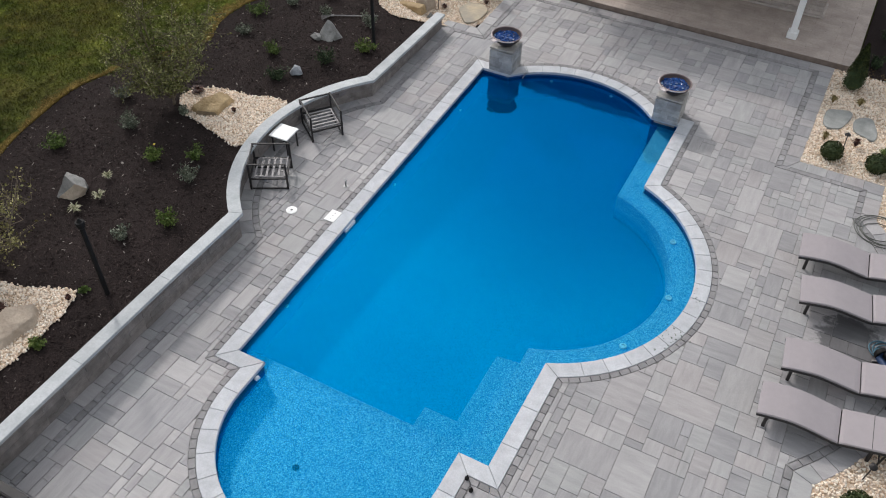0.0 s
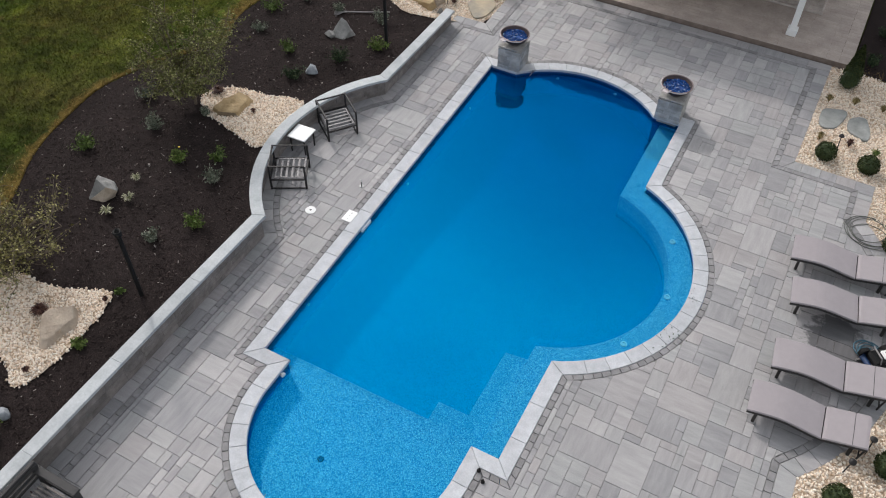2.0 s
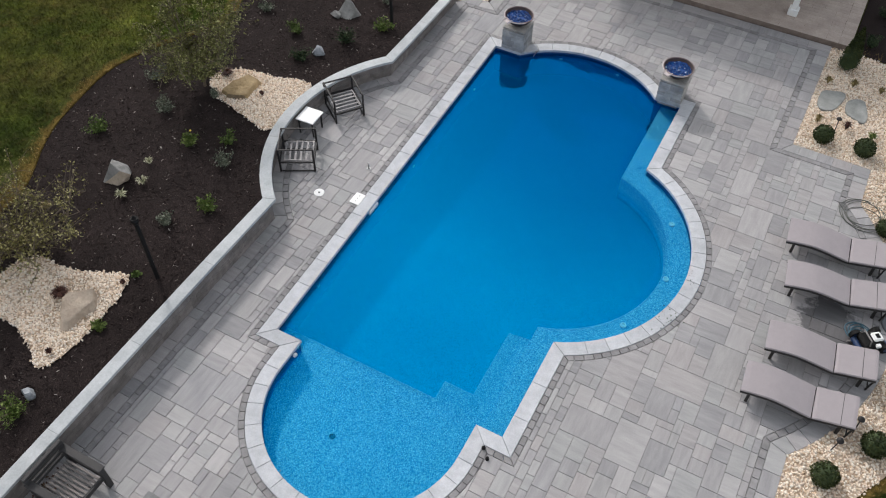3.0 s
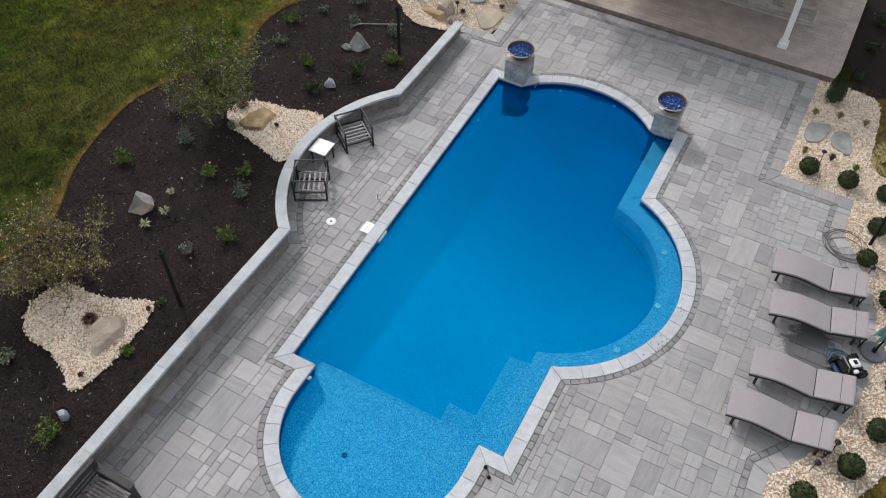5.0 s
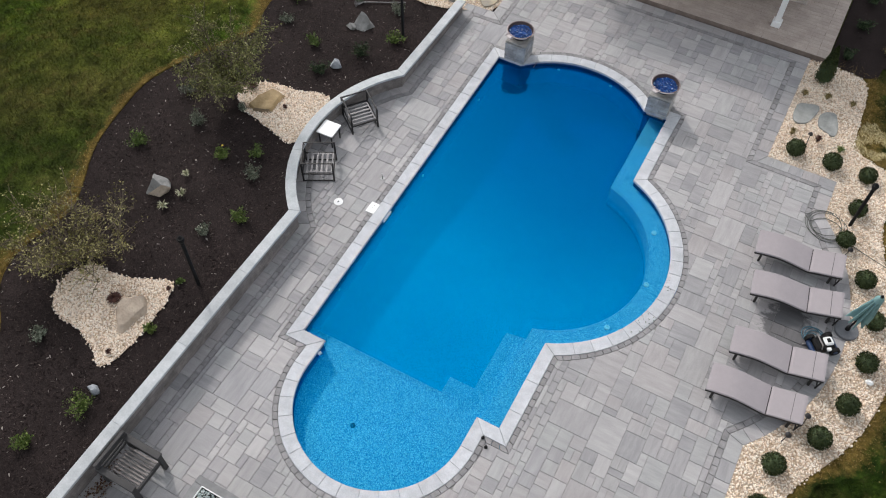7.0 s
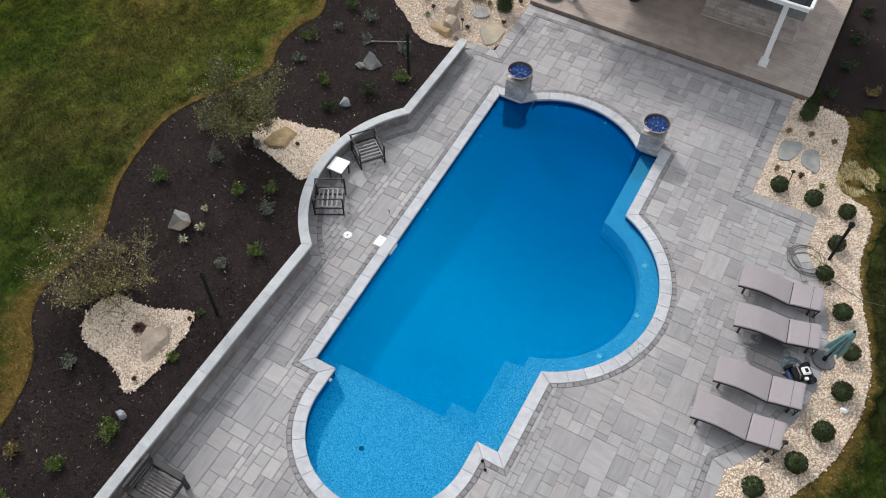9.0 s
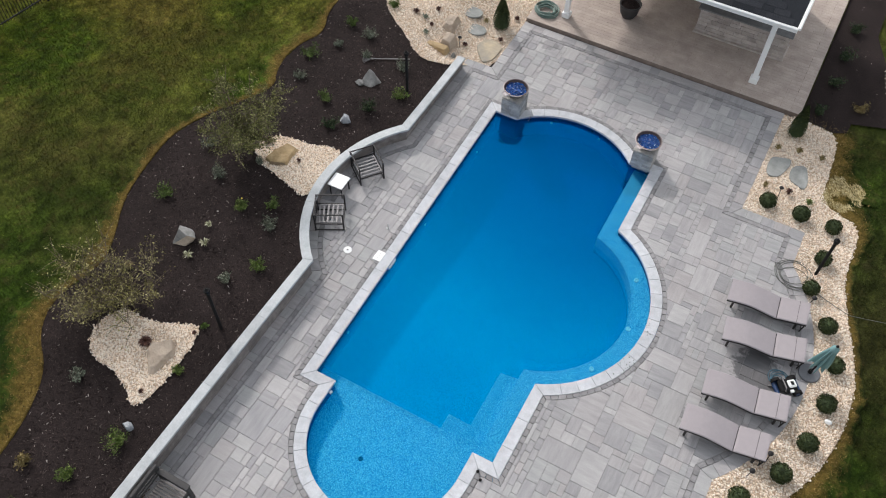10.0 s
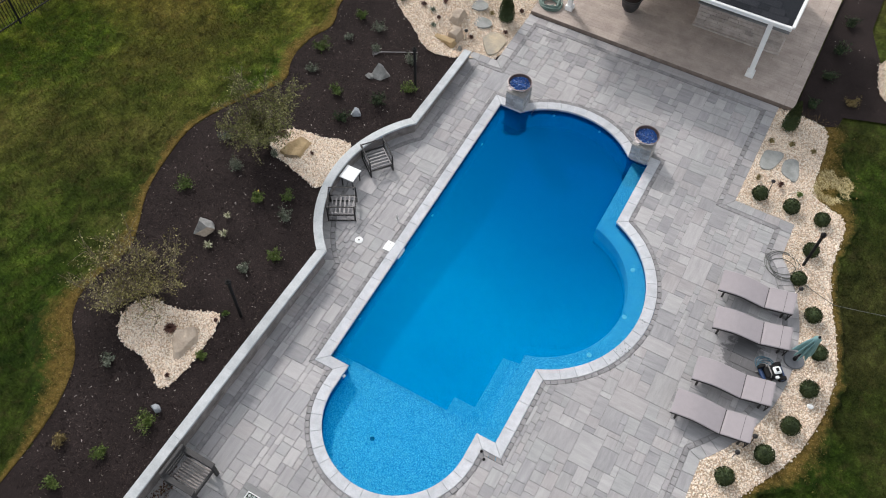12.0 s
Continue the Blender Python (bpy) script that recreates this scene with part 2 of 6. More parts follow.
def dry_lawn_mat(name):
    """Turf that has dried to straw at the cut edge; the mesh says how dry, from 0 to 1."""
    k = Nodes(name, 0.95, 0.0, 0.08)
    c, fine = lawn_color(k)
    dry = k.n.new("ShaderNodeAttribute")
    dry.attribute_name = "dry"
    ragged = k.math("ADD", dry.outputs["Fac"], k.math("MULTIPLY", k.math("SUBTRACT", k.noise(2.6, 6, 0.75), 0.5), 2.2))
    straw = k.ramp(k.noise(7, 6, 0.75), (0.3, (0.082, 0.058, 0.014)), (0.55, (0.165, 0.113, 0.03)), (0.75, (0.29, 0.203, 0.068)))
    c = k.mix(k.span(ragged, 0.15, 0.75), c, k.mix(1.0, straw, k.ramp(fine, (0.28, 0.6), (0.72, 1.35)), "MULTIPLY"))
    return k.done(c, None, k.math("ADD", fine, k.noise(60, 4, 0.8)), 0.04, 0.8)


def shingle_mat():
    k = Nodes("roof_shingle", 0.95, 0.0, 0.1)
    c = k.mix(1.0, k.ramp(k.chance(), (0.0, (0.020, 0.022, 0.026)), (1.0, (0.040, 0.042, 0.048))), k.ramp(k.noise(40, 4), (0.3, 0.7), (0.7, 1.3)), "MULTIPLY")
    return k.done(c, None, k.noise(80, 3), 0.006, 0.6)


PAVER, PAVER_REST = paver_mat("paver_slab", False), paver_mat("paver_slab_joined", True)
COPING = stone_mat("bluestone_coping", (0.42, 0.43, 0.452), (0.52, 0.53, 0.552), 5, False, 0.003, 0.7, (0.93, 1.06))
CAP = stone_mat("wall_cap_stone", (0.37, 0.39, 0.40), (0.49, 0.508, 0.515), 3, False, 0.003, 0.75, (0.95, 1.05))
BRICK = stone_mat("border_brick", (0.20, 0.193, 0.195), (0.285, 0.276, 0.276), 8, False, 0.006, 0.8)
BLOCK = stone_mat("wall_block", (0.15, 0.132, 0.122), (0.27, 0.242, 0.226), 5, False, 0.02, 0.85)
JOINT = stone_mat("joint_sand", (0.175, 0.169, 0.160), (0.27, 0.262, 0.25), 20)
KITCHEN = stone_mat("kitchen_ledge_stone", (0.34, 0.293, 0.262), (0.49, 0.437, 0.40), 5, False, 0.03, 0.85)
LEDGE = stone_mat("ledge_stone", (0.27, 0.262, 0.245), (0.47, 0.452, 0.425), 5, False, 0.03, 0.85)
PLANK = stone_mat("plank_paver", (0.355, 0.292, 0.252), (0.46, 0.388, 0.34), 2.5, False, 0.003, 0.75, (0.93, 1.05))
# Darker than the planks: the front's shade is painted into this brown.
RISER = stone_mat("terrace_riser", (0.15, 0.115, 0.095), (0.24, 0.185, 0.155), 6)
# Darker tan for the slab's faces towards +x and -y.
TAN_EDGE = stone_mat("dark_sandstone_edge", (0.12, 0.085, 0.05), (0.27, 0.20, 0.125), 9, None, 0.04)
TAN_ROCK = stone_mat("tan_sandstone", (0.26, 0.175, 0.08), (0.48, 0.35, 0.19), 3, None, 0.03)
GREY_ROCK = stone_mat("grey_fieldstone", (0.16, 0.158, 0.15), (0.36, 0.35, 0.33), 4, None, 0.03)
BLUE_ROCK = stone_mat("blue_grey_stone", (0.17, 0.185, 0.205), (0.36, 0.38, 0.40), 6, None, 0.02)
BUFF_ROCK = stone_mat("buff_boulder", (0.36, 0.285, 0.215), (0.54, 0.445, 0.35), 3, None, 0.03)
FLAG = stone_mat("flagstone", (0.185, 0.191, 0.182), (0.31, 0.314, 0.296), 4, None, 0.01)
FLAG_TAN = stone_mat("tan_stained_flagstone", (0.22, 0.218, 0.198), (0.50, 0.40, 0.27), 1.6, None, 0.01)
GRAVEL, PEBBLE = gravel_mat("gravel_bed", False), gravel_mat("gravel_stone", True)
MULCH, CHIP = mulch_mat("bark_mulch", False), mulch_mat("bark_chip", True)
TURF, BLADE = lawn_mat(), blade_mat()
STRAW = dry_lawn_mat("dry_turf_edge")
STRAW_BLADE = leaf_mat("dry_grass_blades", (0.10, 0.07, 0.018), (0.24, 0.157, 0.05), (0.42, 0.295, 0.12))
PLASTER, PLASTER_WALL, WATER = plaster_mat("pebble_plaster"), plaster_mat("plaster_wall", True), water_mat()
TILE = stone_mat("waterline_tile", (0.006, 0.035, 0.11), (0.012, 0.06, 0.17), 18, False, 0.002, 0.3)
SHINGLE = shingle_mat()
WHITE = plain("white_paint", (0.78, 0.78, 0.77), 0.45, vary=0.05)
PLASTIC = plain("white_plastic", (0.82, 0.82, 0.80), 0.4, vary=0.05)
BLACK = plain("black_metal", (0.012, 0.0115, 0.0115), 0.65, vary=0.3, gloss=0.15)
BRONZE = plain("dark_bronze_frame", (0.022, 0.020, 0.020), 0.55, gloss=0.3)
CHAIR_SLAT = plain("pale_grey_slat", (0.28, 0.265, 0.262), 0.6)
SLAT = plain("grey_slat", (0.23, 0.215, 0.21), 0.55)
CUSHION = plain("taupe_grey_sling", (0.305, 0.275, 0.285), 0.9, vary=0.08, grain=90)
RATTAN = plain("dark_rattan", (0.02, 0.0175, 0.017), 0.6)
DARK_WOOD = plain("weathered_dark_wood", (0.036, 0.034, 0.034), 0.75, vary=0.5)
GREY_WOOD = plain("worn_grey_wood", (0.19, 0.17, 0.158), 0.8, vary=0.3)
CONCRETE = stone_mat("grey_cast_stone", (0.16, 0.16, 0.16), (0.22, 0.22, 0.22), 6)
BOWL = plain("hammered_copper_bowl", (0.06, 0.042, 0.042), 0.5, 0.4, 0.3)
RIM = plain("bowl_rim", (0.20, 0.155, 0.152), 0.5, 0.3)
LIP = plain("pale_lip", (0.52, 0.46, 0.45), 0.5, 0.0, 0.2)
GLASS_BLUE = leaf_mat("blue_fire_glass", (0.002, 0.018, 0.10), (0.010, 0.085, 0.33), (0.50, 0.76, 0.92), 0.12, 0.5, 0.87)
GLASS_CLEAR = leaf_mat("pale_fire_glass", (0.20, 0.26, 0.25), (0.46, 0.54, 0.52), (0.85, 0.90, 0.88), 0.2, 0.5)
TEAL = plain("teal_canvas", (0.165, 0.29, 0.285), 0.9, vary=0.22)
GREY_PLATE = plain("grey_base", (0.12, 0.125, 0.135), 0.6)
HOSE = plain("grey_green_hose", (0.10, 0.105, 0.09), 0.5)
HOSE_GREEN = plain("green_hose", (0.11, 0.17, 0.145), 0.5)
CABLE = plain("teal_cable", (0.04, 0.11, 0.15), 0.5)
BLUE_PLASTIC = plain("blue_plastic", (0.012, 0.035, 0.10), 0.4)
CHROME = plain("chrome", (0.42, 0.42, 0.43), 0.35, 1.0, 0.1)
YELLOW = plain("yellow_petal", (0.75, 0.55, 0.06), 0.7)
BARK = plain("shrub_bark", (0.13, 0.10, 0.072), 0.9, vary=0.4)
LEAF_TREE = leaf_mat("olive_tree_leaf", (0.06, 0.062, 0.018), (0.15, 0.153, 0.046), (0.36, 0.355, 0.15))
LEAF_GOLD = leaf_mat("yellowing_tree_leaf", (0.08, 0.072, 0.022), (0.22, 0.20, 0.065), (0.53, 0.48, 0.23))
LEAF_BOX = leaf_mat("boxwood_leaf", (0.014, 0.022, 0.006), (0.034, 0.047, 0.013), (0.078, 0.092, 0.03))
LEAF_GREEN = leaf_mat("green_leaf", (0.034, 0.056, 0.013), (0.078, 0.120, 0.027), (0.16, 0.212, 0.06))
LEAF_LIME = leaf_mat("lime_leaf", (0.05, 0.085, 0.016), (0.105, 0.15, 0.034), (0.20, 0.245, 0.07))
LEAF_GREY = leaf_mat("grey_green_leaf", (0.055, 0.066, 0.046), (0.13, 0.148, 0.105), (0.34, 0.36, 0.28))
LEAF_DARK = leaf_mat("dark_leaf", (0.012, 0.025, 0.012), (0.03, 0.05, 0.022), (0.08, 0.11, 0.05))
LEAF_RED = leaf_mat("russet_leaf", (0.03, 0.012, 0.010), (0.065, 0.028, 0.022), (0.13, 0.06, 0.04))
LEAF_FALLEN = leaf_mat("fallen_leaf", (0.04, 0.018, 0.012), (0.10, 0.045, 0.03), (0.20, 0.14, 0.08))
LEAF_PALE = leaf_mat("cream_edged_leaf", (0.14, 0.15, 0.07), (0.33, 0.33, 0.20), (0.58, 0.56, 0.42))
CUT_STRAW = leaf_mat("cut_straw", (0.22, 0.175, 0.07), (0.40, 0.32, 0.15), (0.58, 0.49, 0.28))
LEAF_STRAW = leaf_mat("straw_leaf", (0.11, 0.08, 0.03), (0.20, 0.15, 0.06), (0.32, 0.26, 0.12))
from mathutils.geometry import delaunay_2d_cdt as mathutils_cdt
from mathutils.geometry import tessellate_polygon as mathutils_fill


# ---- builders ----
class Mesh:
    """Verts and faces, gathered and linked as one object."""

    def __init__(self):
        self.v, self.f = [], []

    def add(self, verts, faces, m=None):
        k = len(self.v)
        self.v += [tuple(m @ Vector(p)) for p in verts] if m else [tuple(p) for p in verts]
        self.f += [tuple(i + k for i in f) for f in faces]
        return self

    def box(self, x, y, z, sx, sy, sz, bevel=0.006, m=None):
        """A box of those sizes with its centre at x, y, z and chamfered edges."""
        b = min(bevel, sx * 0.45, sy * 0.45, sz * 0.45)
        v, f = [], []
        half = (sx / 2, sy / 2, sz / 2)
        corner = {}
        for c in ((a, d, e) for a in (-1, 1) for d in (-1, 1) for e in (-1, 1)):
            for ax in range(3):
                p = [c[i] * (half[i] if i == ax else half[i] - b) for i in range(3)]
                corner[c, ax] = len(v)
                v.append((x + p[0], y + p[1], z + p[2]))
        for ax in range(3):
            i, j = (ax + 1) % 3, (ax + 2) % 3
            for s in (-1, 1):
                ring = []
                for u, w in ((-1, -1), (1, -1), (1, 1), (-1, 1)):
                    c = [0, 0, 0]
                    c[ax], c[i], c[j] = s, u, w
                    ring.append(corner[tuple(c), ax])
                f.append(tuple(ring if s > 0 else ring[::-1]))
            for u in (-1, 1):
                for w in (-1, 1):
                    lo, hi = [0, 0, 0], [0, 0, 0]
                    lo[ax], hi[ax] = -1, 1
                    lo[i] = hi[i] = u
                    lo[j] = hi[j] = w
                    lo, hi = tuple(lo), tuple(hi)
                    q = (corner[lo, i], corner[hi, i], corner[hi, j], corner[lo, j])
                    f.append(q if u * w < 0 else q[::-1])
        for c in ((a, d, e) for a in (-1, 1) for d in (-1, 1) for e in (-1, 1)):
            t = (corner[c, 0], corner[c, 1], corner[c, 2])
            f.append(t if c[0] * c[1] * c[2] > 0 else t[::-1])
        return self.add(v, f, m)

    def tube(self, path, radii, sides=8, caps=True, m=None):
        """A round tube along the points of path; radii: one number, or one a point."""
        path = [Vector(p) for p in path]
        if not hasattr(radii, "__len__"):
            radii = [radii] * len(path)
        v, f = [], []
        for i, p in enumerate(path):
            d = (path[min(i + 1, len(path) - 1)] - path[max(i - 1, 0)]).normalized()
            a = d.cross(Vector((0, 0, 1)) if abs(d.z) < 0.9 else Vector((1, 0, 0))).normalized()
            b = d.cross(a)
            for s in range(sides):
                t = 2 * math.pi * s / sides
                v.append(p + (a * math.cos(t) + b * math.sin(t)) * radii[i])
        for i in range(len(path) - 1):
            for s in range(sides):
                n = (s + 1) % sides
                f.append((i * sides + s, i * sides + n, (i + 1) * sides + n, (i + 1) * sides + s)[::-1])
        if caps:
            f.append(tuple(range(sides)))
            f.append(tuple(range((len(path) - 1) * sides, len(path) * sides))[::-1])
        return self.add(v, f, m)

    def turned(self, profile, sides=24, m=None, close=True):
        """A turned shape: profile of (radius, z) from bottom to top."""
        v, f = [], []
        for r, z in profile:
            v += [(r * math.cos(2 * math.pi * s / sides), r * math.sin(2 * math.pi * s / sides), z) for s in range(sides)]
        for i in range(len(profile) - 1):
            for s in range(sides):
                n = (s + 1) % sides
                f.append((i * sides + s, i * sides + n, (i + 1) * sides + n, (i + 1) * sides + s))
        if close:
            f.append(tuple(range(sides))[::-1])
            f.append(tuple(range((len(profile) - 1) * sides, len(profile) * sides)))
        return self.add(v, f, m)

    def prism(self, pts, top, bottom, chamfer=0.0, m=None):
        """An upright prism over the polygon pts (anticlockwise), with a chamfered top edge."""
        n = len(pts)
        ring = shrink(pts, chamfer) if chamfer else pts
        v = [(x, y, bottom) for x, y in pts] + [(x, y, top - chamfer) for x, y in pts]
        f = [(i, (i + 1) % n, n + (i + 1) % n, n + i) for i in range(n)]
        k = n
        if chamfer:
            v += [(x, y, top) for x, y in ring]
            f += [(n + i, n + (i + 1) % n, 2 * n + (i + 1) % n, 2 * n + i) for i in range(n)]
            k = 2 * n
        if n <= 4:
            f.append(tuple(range(k, k + n)))
        else:
            f += flat_faces(ring, k)
        return self.add(v, f, m)

    def data(self, name, material, smooth=False):
        me = bpy.data.meshes.new(name)
        me.from_pydata(self.v, [], self.f)
        me.materials.append(material)
        if smooth:
            me.polygons.foreach_set("use_smooth", [True] * len(me.polygons))
        me.update()
        return me


def flat_faces(pts, k=0):
    """Triangles that fill a flat polygon, all facing up."""
    out = []
    for a, b, c in mathutils_fill([[Vector((x, y, 0)) for x, y in pts]]):
        ax, bx, cx = pts[a], pts[b], pts[c]
        up = (bx[0] - ax[0]) * (cx[1] - ax[1]) - (bx[1] - ax[1]) * (cx[0] - ax[0])
        out.append((a + k, b + k, c + k) if up > 0 else (a + k, c + k, b + k))
    return out


def shrink(pts, d):
    """The polygon pts (anticlockwise) moved inwards by d."""
    n, out = len(pts), []
    for i in range(n):
        (ax, ay), (bx, by), (cx, cy) = pts[i - 1], pts[i], pts[(i + 1) % n]
        ux, uy, wx, wy = bx - ax, by - ay, cx - bx, cy - by
        lu, lw = math.hypot(ux, uy) or 1, math.hypot(wx, wy) or 1
        nx, ny = -uy / lu - wy / lw, ux / lu + wx / lw
        k = max(0.35, (nx * nx + ny * ny) / 2)
        out.append((bx + nx * d / k, by + ny * d / k))
    return out


def beside(line, d, closed=False):
    """The line moved to its left by d, point for point."""
    n, out = len(line), []
    for i in range(n):
        b = line[i]
        a = line[i - 1] if closed or i else b
        c = line[(i + 1) % n] if closed or i < n - 1 else b
        ux, uy, wx, wy = b[0] - a[0], b[1] - a[1], c[0] - b[0], c[1] - b[1]
        if a is b:
            ux, uy = wx, wy
        if c is b:
            wx, wy = ux, uy
        lu, lw = math.hypot(ux, uy) or 1, math.hypot(wx, wy) or 1
        nx, ny = -uy / lu - wy / lw, ux / lu + wx / lw
        k = max(0.35, (nx * nx + ny * ny) / 2)
        out.append((b[0] + nx * d / k, b[1] + ny * d / k))
    return out


def arc(cx, cy, r, a0, a1, step=4.0):
    n = max(2, round(abs(a1 - a0) / step))
    return [(cx + r * math.cos(radians(a0 + (a1 - a0) * i / n)), cy + r * math.sin(radians(a0 + (a1 - a0) * i / n))) for i in range(n + 1)]


def joined(*parts):
    """One line out of points and lists of points, with no point twice."""
    out = []
    for p in parts:
        for q in p if isinstance(p, list) else [p]:
            if not out or math.hypot(q[0] - out[-1][0], q[1] - out[-1][1]) > 0.01:
                out.append(q)
    return out


def turning(a, b, c):
    """Degrees by which a line turns at b."""
    return math.degrees(math.atan2((b[0] - a[0]) * (c[1] - b[1]) - (b[1] - a[1]) * (c[0] - b[0]), (b[0] - a[0]) * (c[0] - b[0]) + (b[1] - a[1]) * (c[1] - b[1])))


def dense(line, closed, d, step=0.14):
    """The line with more points, but none so near a corner that its mitre would be crossed."""
    n, out = len(line), []
    for i in range(n if closed else n - 1):
        a, b = line[i], line[(i + 1) % n]
        long = math.hypot(b[0] - a[0], b[1] - a[1])
        free = []
        for j in (i, i + 1):
            j %= n
            ends = not closed and j in (0, n - 1)
            t = 0 if ends else turning(line[j - 1], line[j], line[(j + 1) % n])
            free.append((abs(d) * math.tan(radians(min(abs(t), 150) / 2)) if t * d > 0 else 0) + 0.004)
        out.append(a)
        room = long - free[0] - free[1]
        if long > step * 1.5 and room > 0.05:
            k = max(1, math.ceil(room / step))
            out += [(a[0] + (b[0] - a[0]) * (free[0] + room * q / k) / long, a[1] + (b[1] - a[1]) * (free[0] + room * q / k) / long) for q in range(k + 1)]
    return out if closed else out + [line[-1]]


def straight(pts):
    """The line without the points that lie on a straight stretch."""
    out = [pts[0]]
    for b, c in zip(pts[1:], pts[2:]):
        a = out[-1]
        if abs((b[0] - a[0]) * (c[1] - a[1]) - (b[1] - a[1]) * (c[0] - a[0])) > 2e-4:
            out.append(b)
    return out + [pts[-1]]


def runs(line, closed, d0, d1, length, gap=0.004, corner=22.0, bent=1.0, vary=0.06):
    """The pieces of a course that lies beside a line, from d0 to d1 to its left: polygons about that long, split at the line's corners."""
    line = dense(line, closed, d0 if abs(d0) > abs(d1) else d1)
    pts = line + [line[0]] if closed else line
    one, two = beside(line, d0, closed), beside(line, d1, closed)
    if closed:
        one, two = one + [one[0]], two + [two[0]]
    cuts = [0]
    for i in range(1, len(pts) - 1):
        if abs(turning(pts[i - 1], pts[i], pts[i + 1])) > corner:
            cuts.append(i)
    cuts.append(len(pts) - 1)
    out = []
    for lo, hi in zip(cuts, cuts[1:]):
        far = two if d1 != 0 else one
        s = [0.0]
        for i in range(lo, hi):
            m0 = ((one[i][0] + far[i][0]) / 2, (one[i][1] + far[i][1]) / 2)
            m1 = ((one[i + 1][0] + far[i + 1][0]) / 2, (one[i + 1][1] + far[i + 1][1]) / 2)
            s.append(s[-1] + math.hypot(m1[0] - m0[0], m1[1] - m0[1]))
        bend = sum(abs(turning(pts[i - 1], pts[i], pts[i + 1])) for i in range(lo + 1, hi))
        count = max(1, round(s[-1] / (length * bent if bend > 30 else length)))

        def at(side, x):
            x = min(max(x, 0.0), s[-1])
            for i in range(hi - lo):
                if x <= s[i + 1] + 1e-9:
                    t = (x - s[i]) / max(1e-9, s[i + 1] - s[i])
                    p, q = side[lo + i], side[lo + i + 1]
                    return (p[0] + (q[0] - p[0]) * t, p[1] + (q[1] - p[1]) * t)
            return side[hi]

        marks = [s[-1] * j / count for j in range(count + 1)]
        marks = [m if j in (0, count) else m + random.uniform(-vary, vary) * s[-1] / count for j, m in enumerate(marks)]
        for x0, x1 in zip(marks, marks[1:]):
            inner = [x0] + [x for x in s[1:-1] if x0 + 0.02 < x < x1 - 0.02] + [x1]
            poly = straight([at(one, x) for x in inner]) + straight([at(two, x) for x in inner[::-1]])
            poly = [p for i, p in enumerate(poly) if math.hypot(p[0] - poly[i - 1][0], p[1] - poly[i - 1][1]) > 0.012]
            if len(poly) < 3:
                continue
            if area(poly) < 0:
                poly = poly[::-1]
            out.append(shrink(poly, gap))
    return out


def area(p):
    return sum(p[i - 1][0] * p[i][1] - p[i][0] * p[i - 1][1] for i in range(len(p))) / 2


def inside(poly, x, y):
    hit = False
    for i in range(len(poly)):
        (ax, ay), (bx, by) = poly[i - 1], poly[i]
        if (ay > y) != (by > y) and x < (bx - ax) * (y - ay) / (by - ay) + ax:
            hit = not hit
    return hit


def clipped(poly, x0, y0, x1, y1):
    """The part of a polygon that lies in a rectangle."""
    for ax, lim, sign in ((0, x0, 1), (0, x1, -1), (1, y0, 1), (1, y1, -1)):
        out = []
        for i in range(len(poly)):
            a, b = poly[i - 1], poly[i]
            da, db = (a[ax] - lim) * sign, (b[ax] - lim) * sign
            if (da >= 0) != (db >= 0):
                t = da / (da - db)
                out.append((a[0] + (b[0] - a[0]) * t, a[1] + (b[1] - a[1]) * t))
            if db >= 0:
                out.append(b)
        poly = out
        if len(poly) < 3:
            return []
    clean = []
    for p in poly:
        if not clean or math.hypot(p[0] - clean[-1][0], p[1] - clean[-1][1]) > 0.004:
            clean.append(p)
    while len(clean) > 2 and math.hypot(clean[0][0] - clean[-1][0], clean[0][1] - clean[-1][1]) < 0.004:
        clean.pop()
    return clean


def thing(name, m, label, category, group="", kind=""):
    """An empty at a thing's base, to carry its parts."""
    ob = new(name)
    ob.empty_display_size = 0.2
    ob.matrix_world = m
    return tagged(ob, label, category, group, kind)


def part(name, mesh, material, parent, label="", smooth=False):
    """Links a mesh as one part of a thing, in the thing's own coordinates."""
    ob = new(name, mesh if isinstance(mesh, bpy.types.Mesh) else mesh.data(name, material, smooth))
    ob.parent = parent
    return tagged(ob, label)


def single(name, mesh, material, label, category="", group="", kind="", smooth=False, m=None):
    ob = new(name, mesh.data(name, material, smooth))
    if m is not None:
        ob.matrix_world = m
    return tagged(ob, label, category, group, kind)


def sheet(outline, height, step):
    """A draped sheet over an outline: a grid of points within it, and its edge."""
    edge = []
    for i in range(len(outline)):
        a, b = outline[i - 1], outline[i]
        n = max(1, round(math.hypot(b[0] - a[0], b[1] - a[1]) / step))
        edge += [(a[0] + (b[0] - a[0]) * j / n, a[1] + (b[1] - a[1]) * j / n) for j in range(n)]
    xs, ys = [p[0] for p in edge], [p[1] for p in edge]
    pts = [Vector(p) for p in edge]
    k = len(edge)
    x = min(xs) + step / 2
    while x < max(xs):
        y = min(ys) + step / 2
        while y < max(ys):
            if inside(outline, x, y):
                pts.append(Vector((x + random.uniform(-0.2, 0.2) * step, y + random.uniform(-0.2, 0.2) * step)))
            y += step
        x += step
    v, _, f, *_ = mathutils_cdt(pts, [(i, (i + 1) % k) for i in range(k)], [], 1, 1e-5)
    m = Mesh()
    up = []
    for t in f:
        a, b, c = (v[i] for i in t[:3])
        up.append(tuple(t) if (b.x - a.x) * (c.y - a.y) - (b.y - a.y) * (c.x - a.x) > 0 else tuple(t[::-1]))
    return m.add([(p.x, p.y, height(p.x, p.y)) for p in v], up)


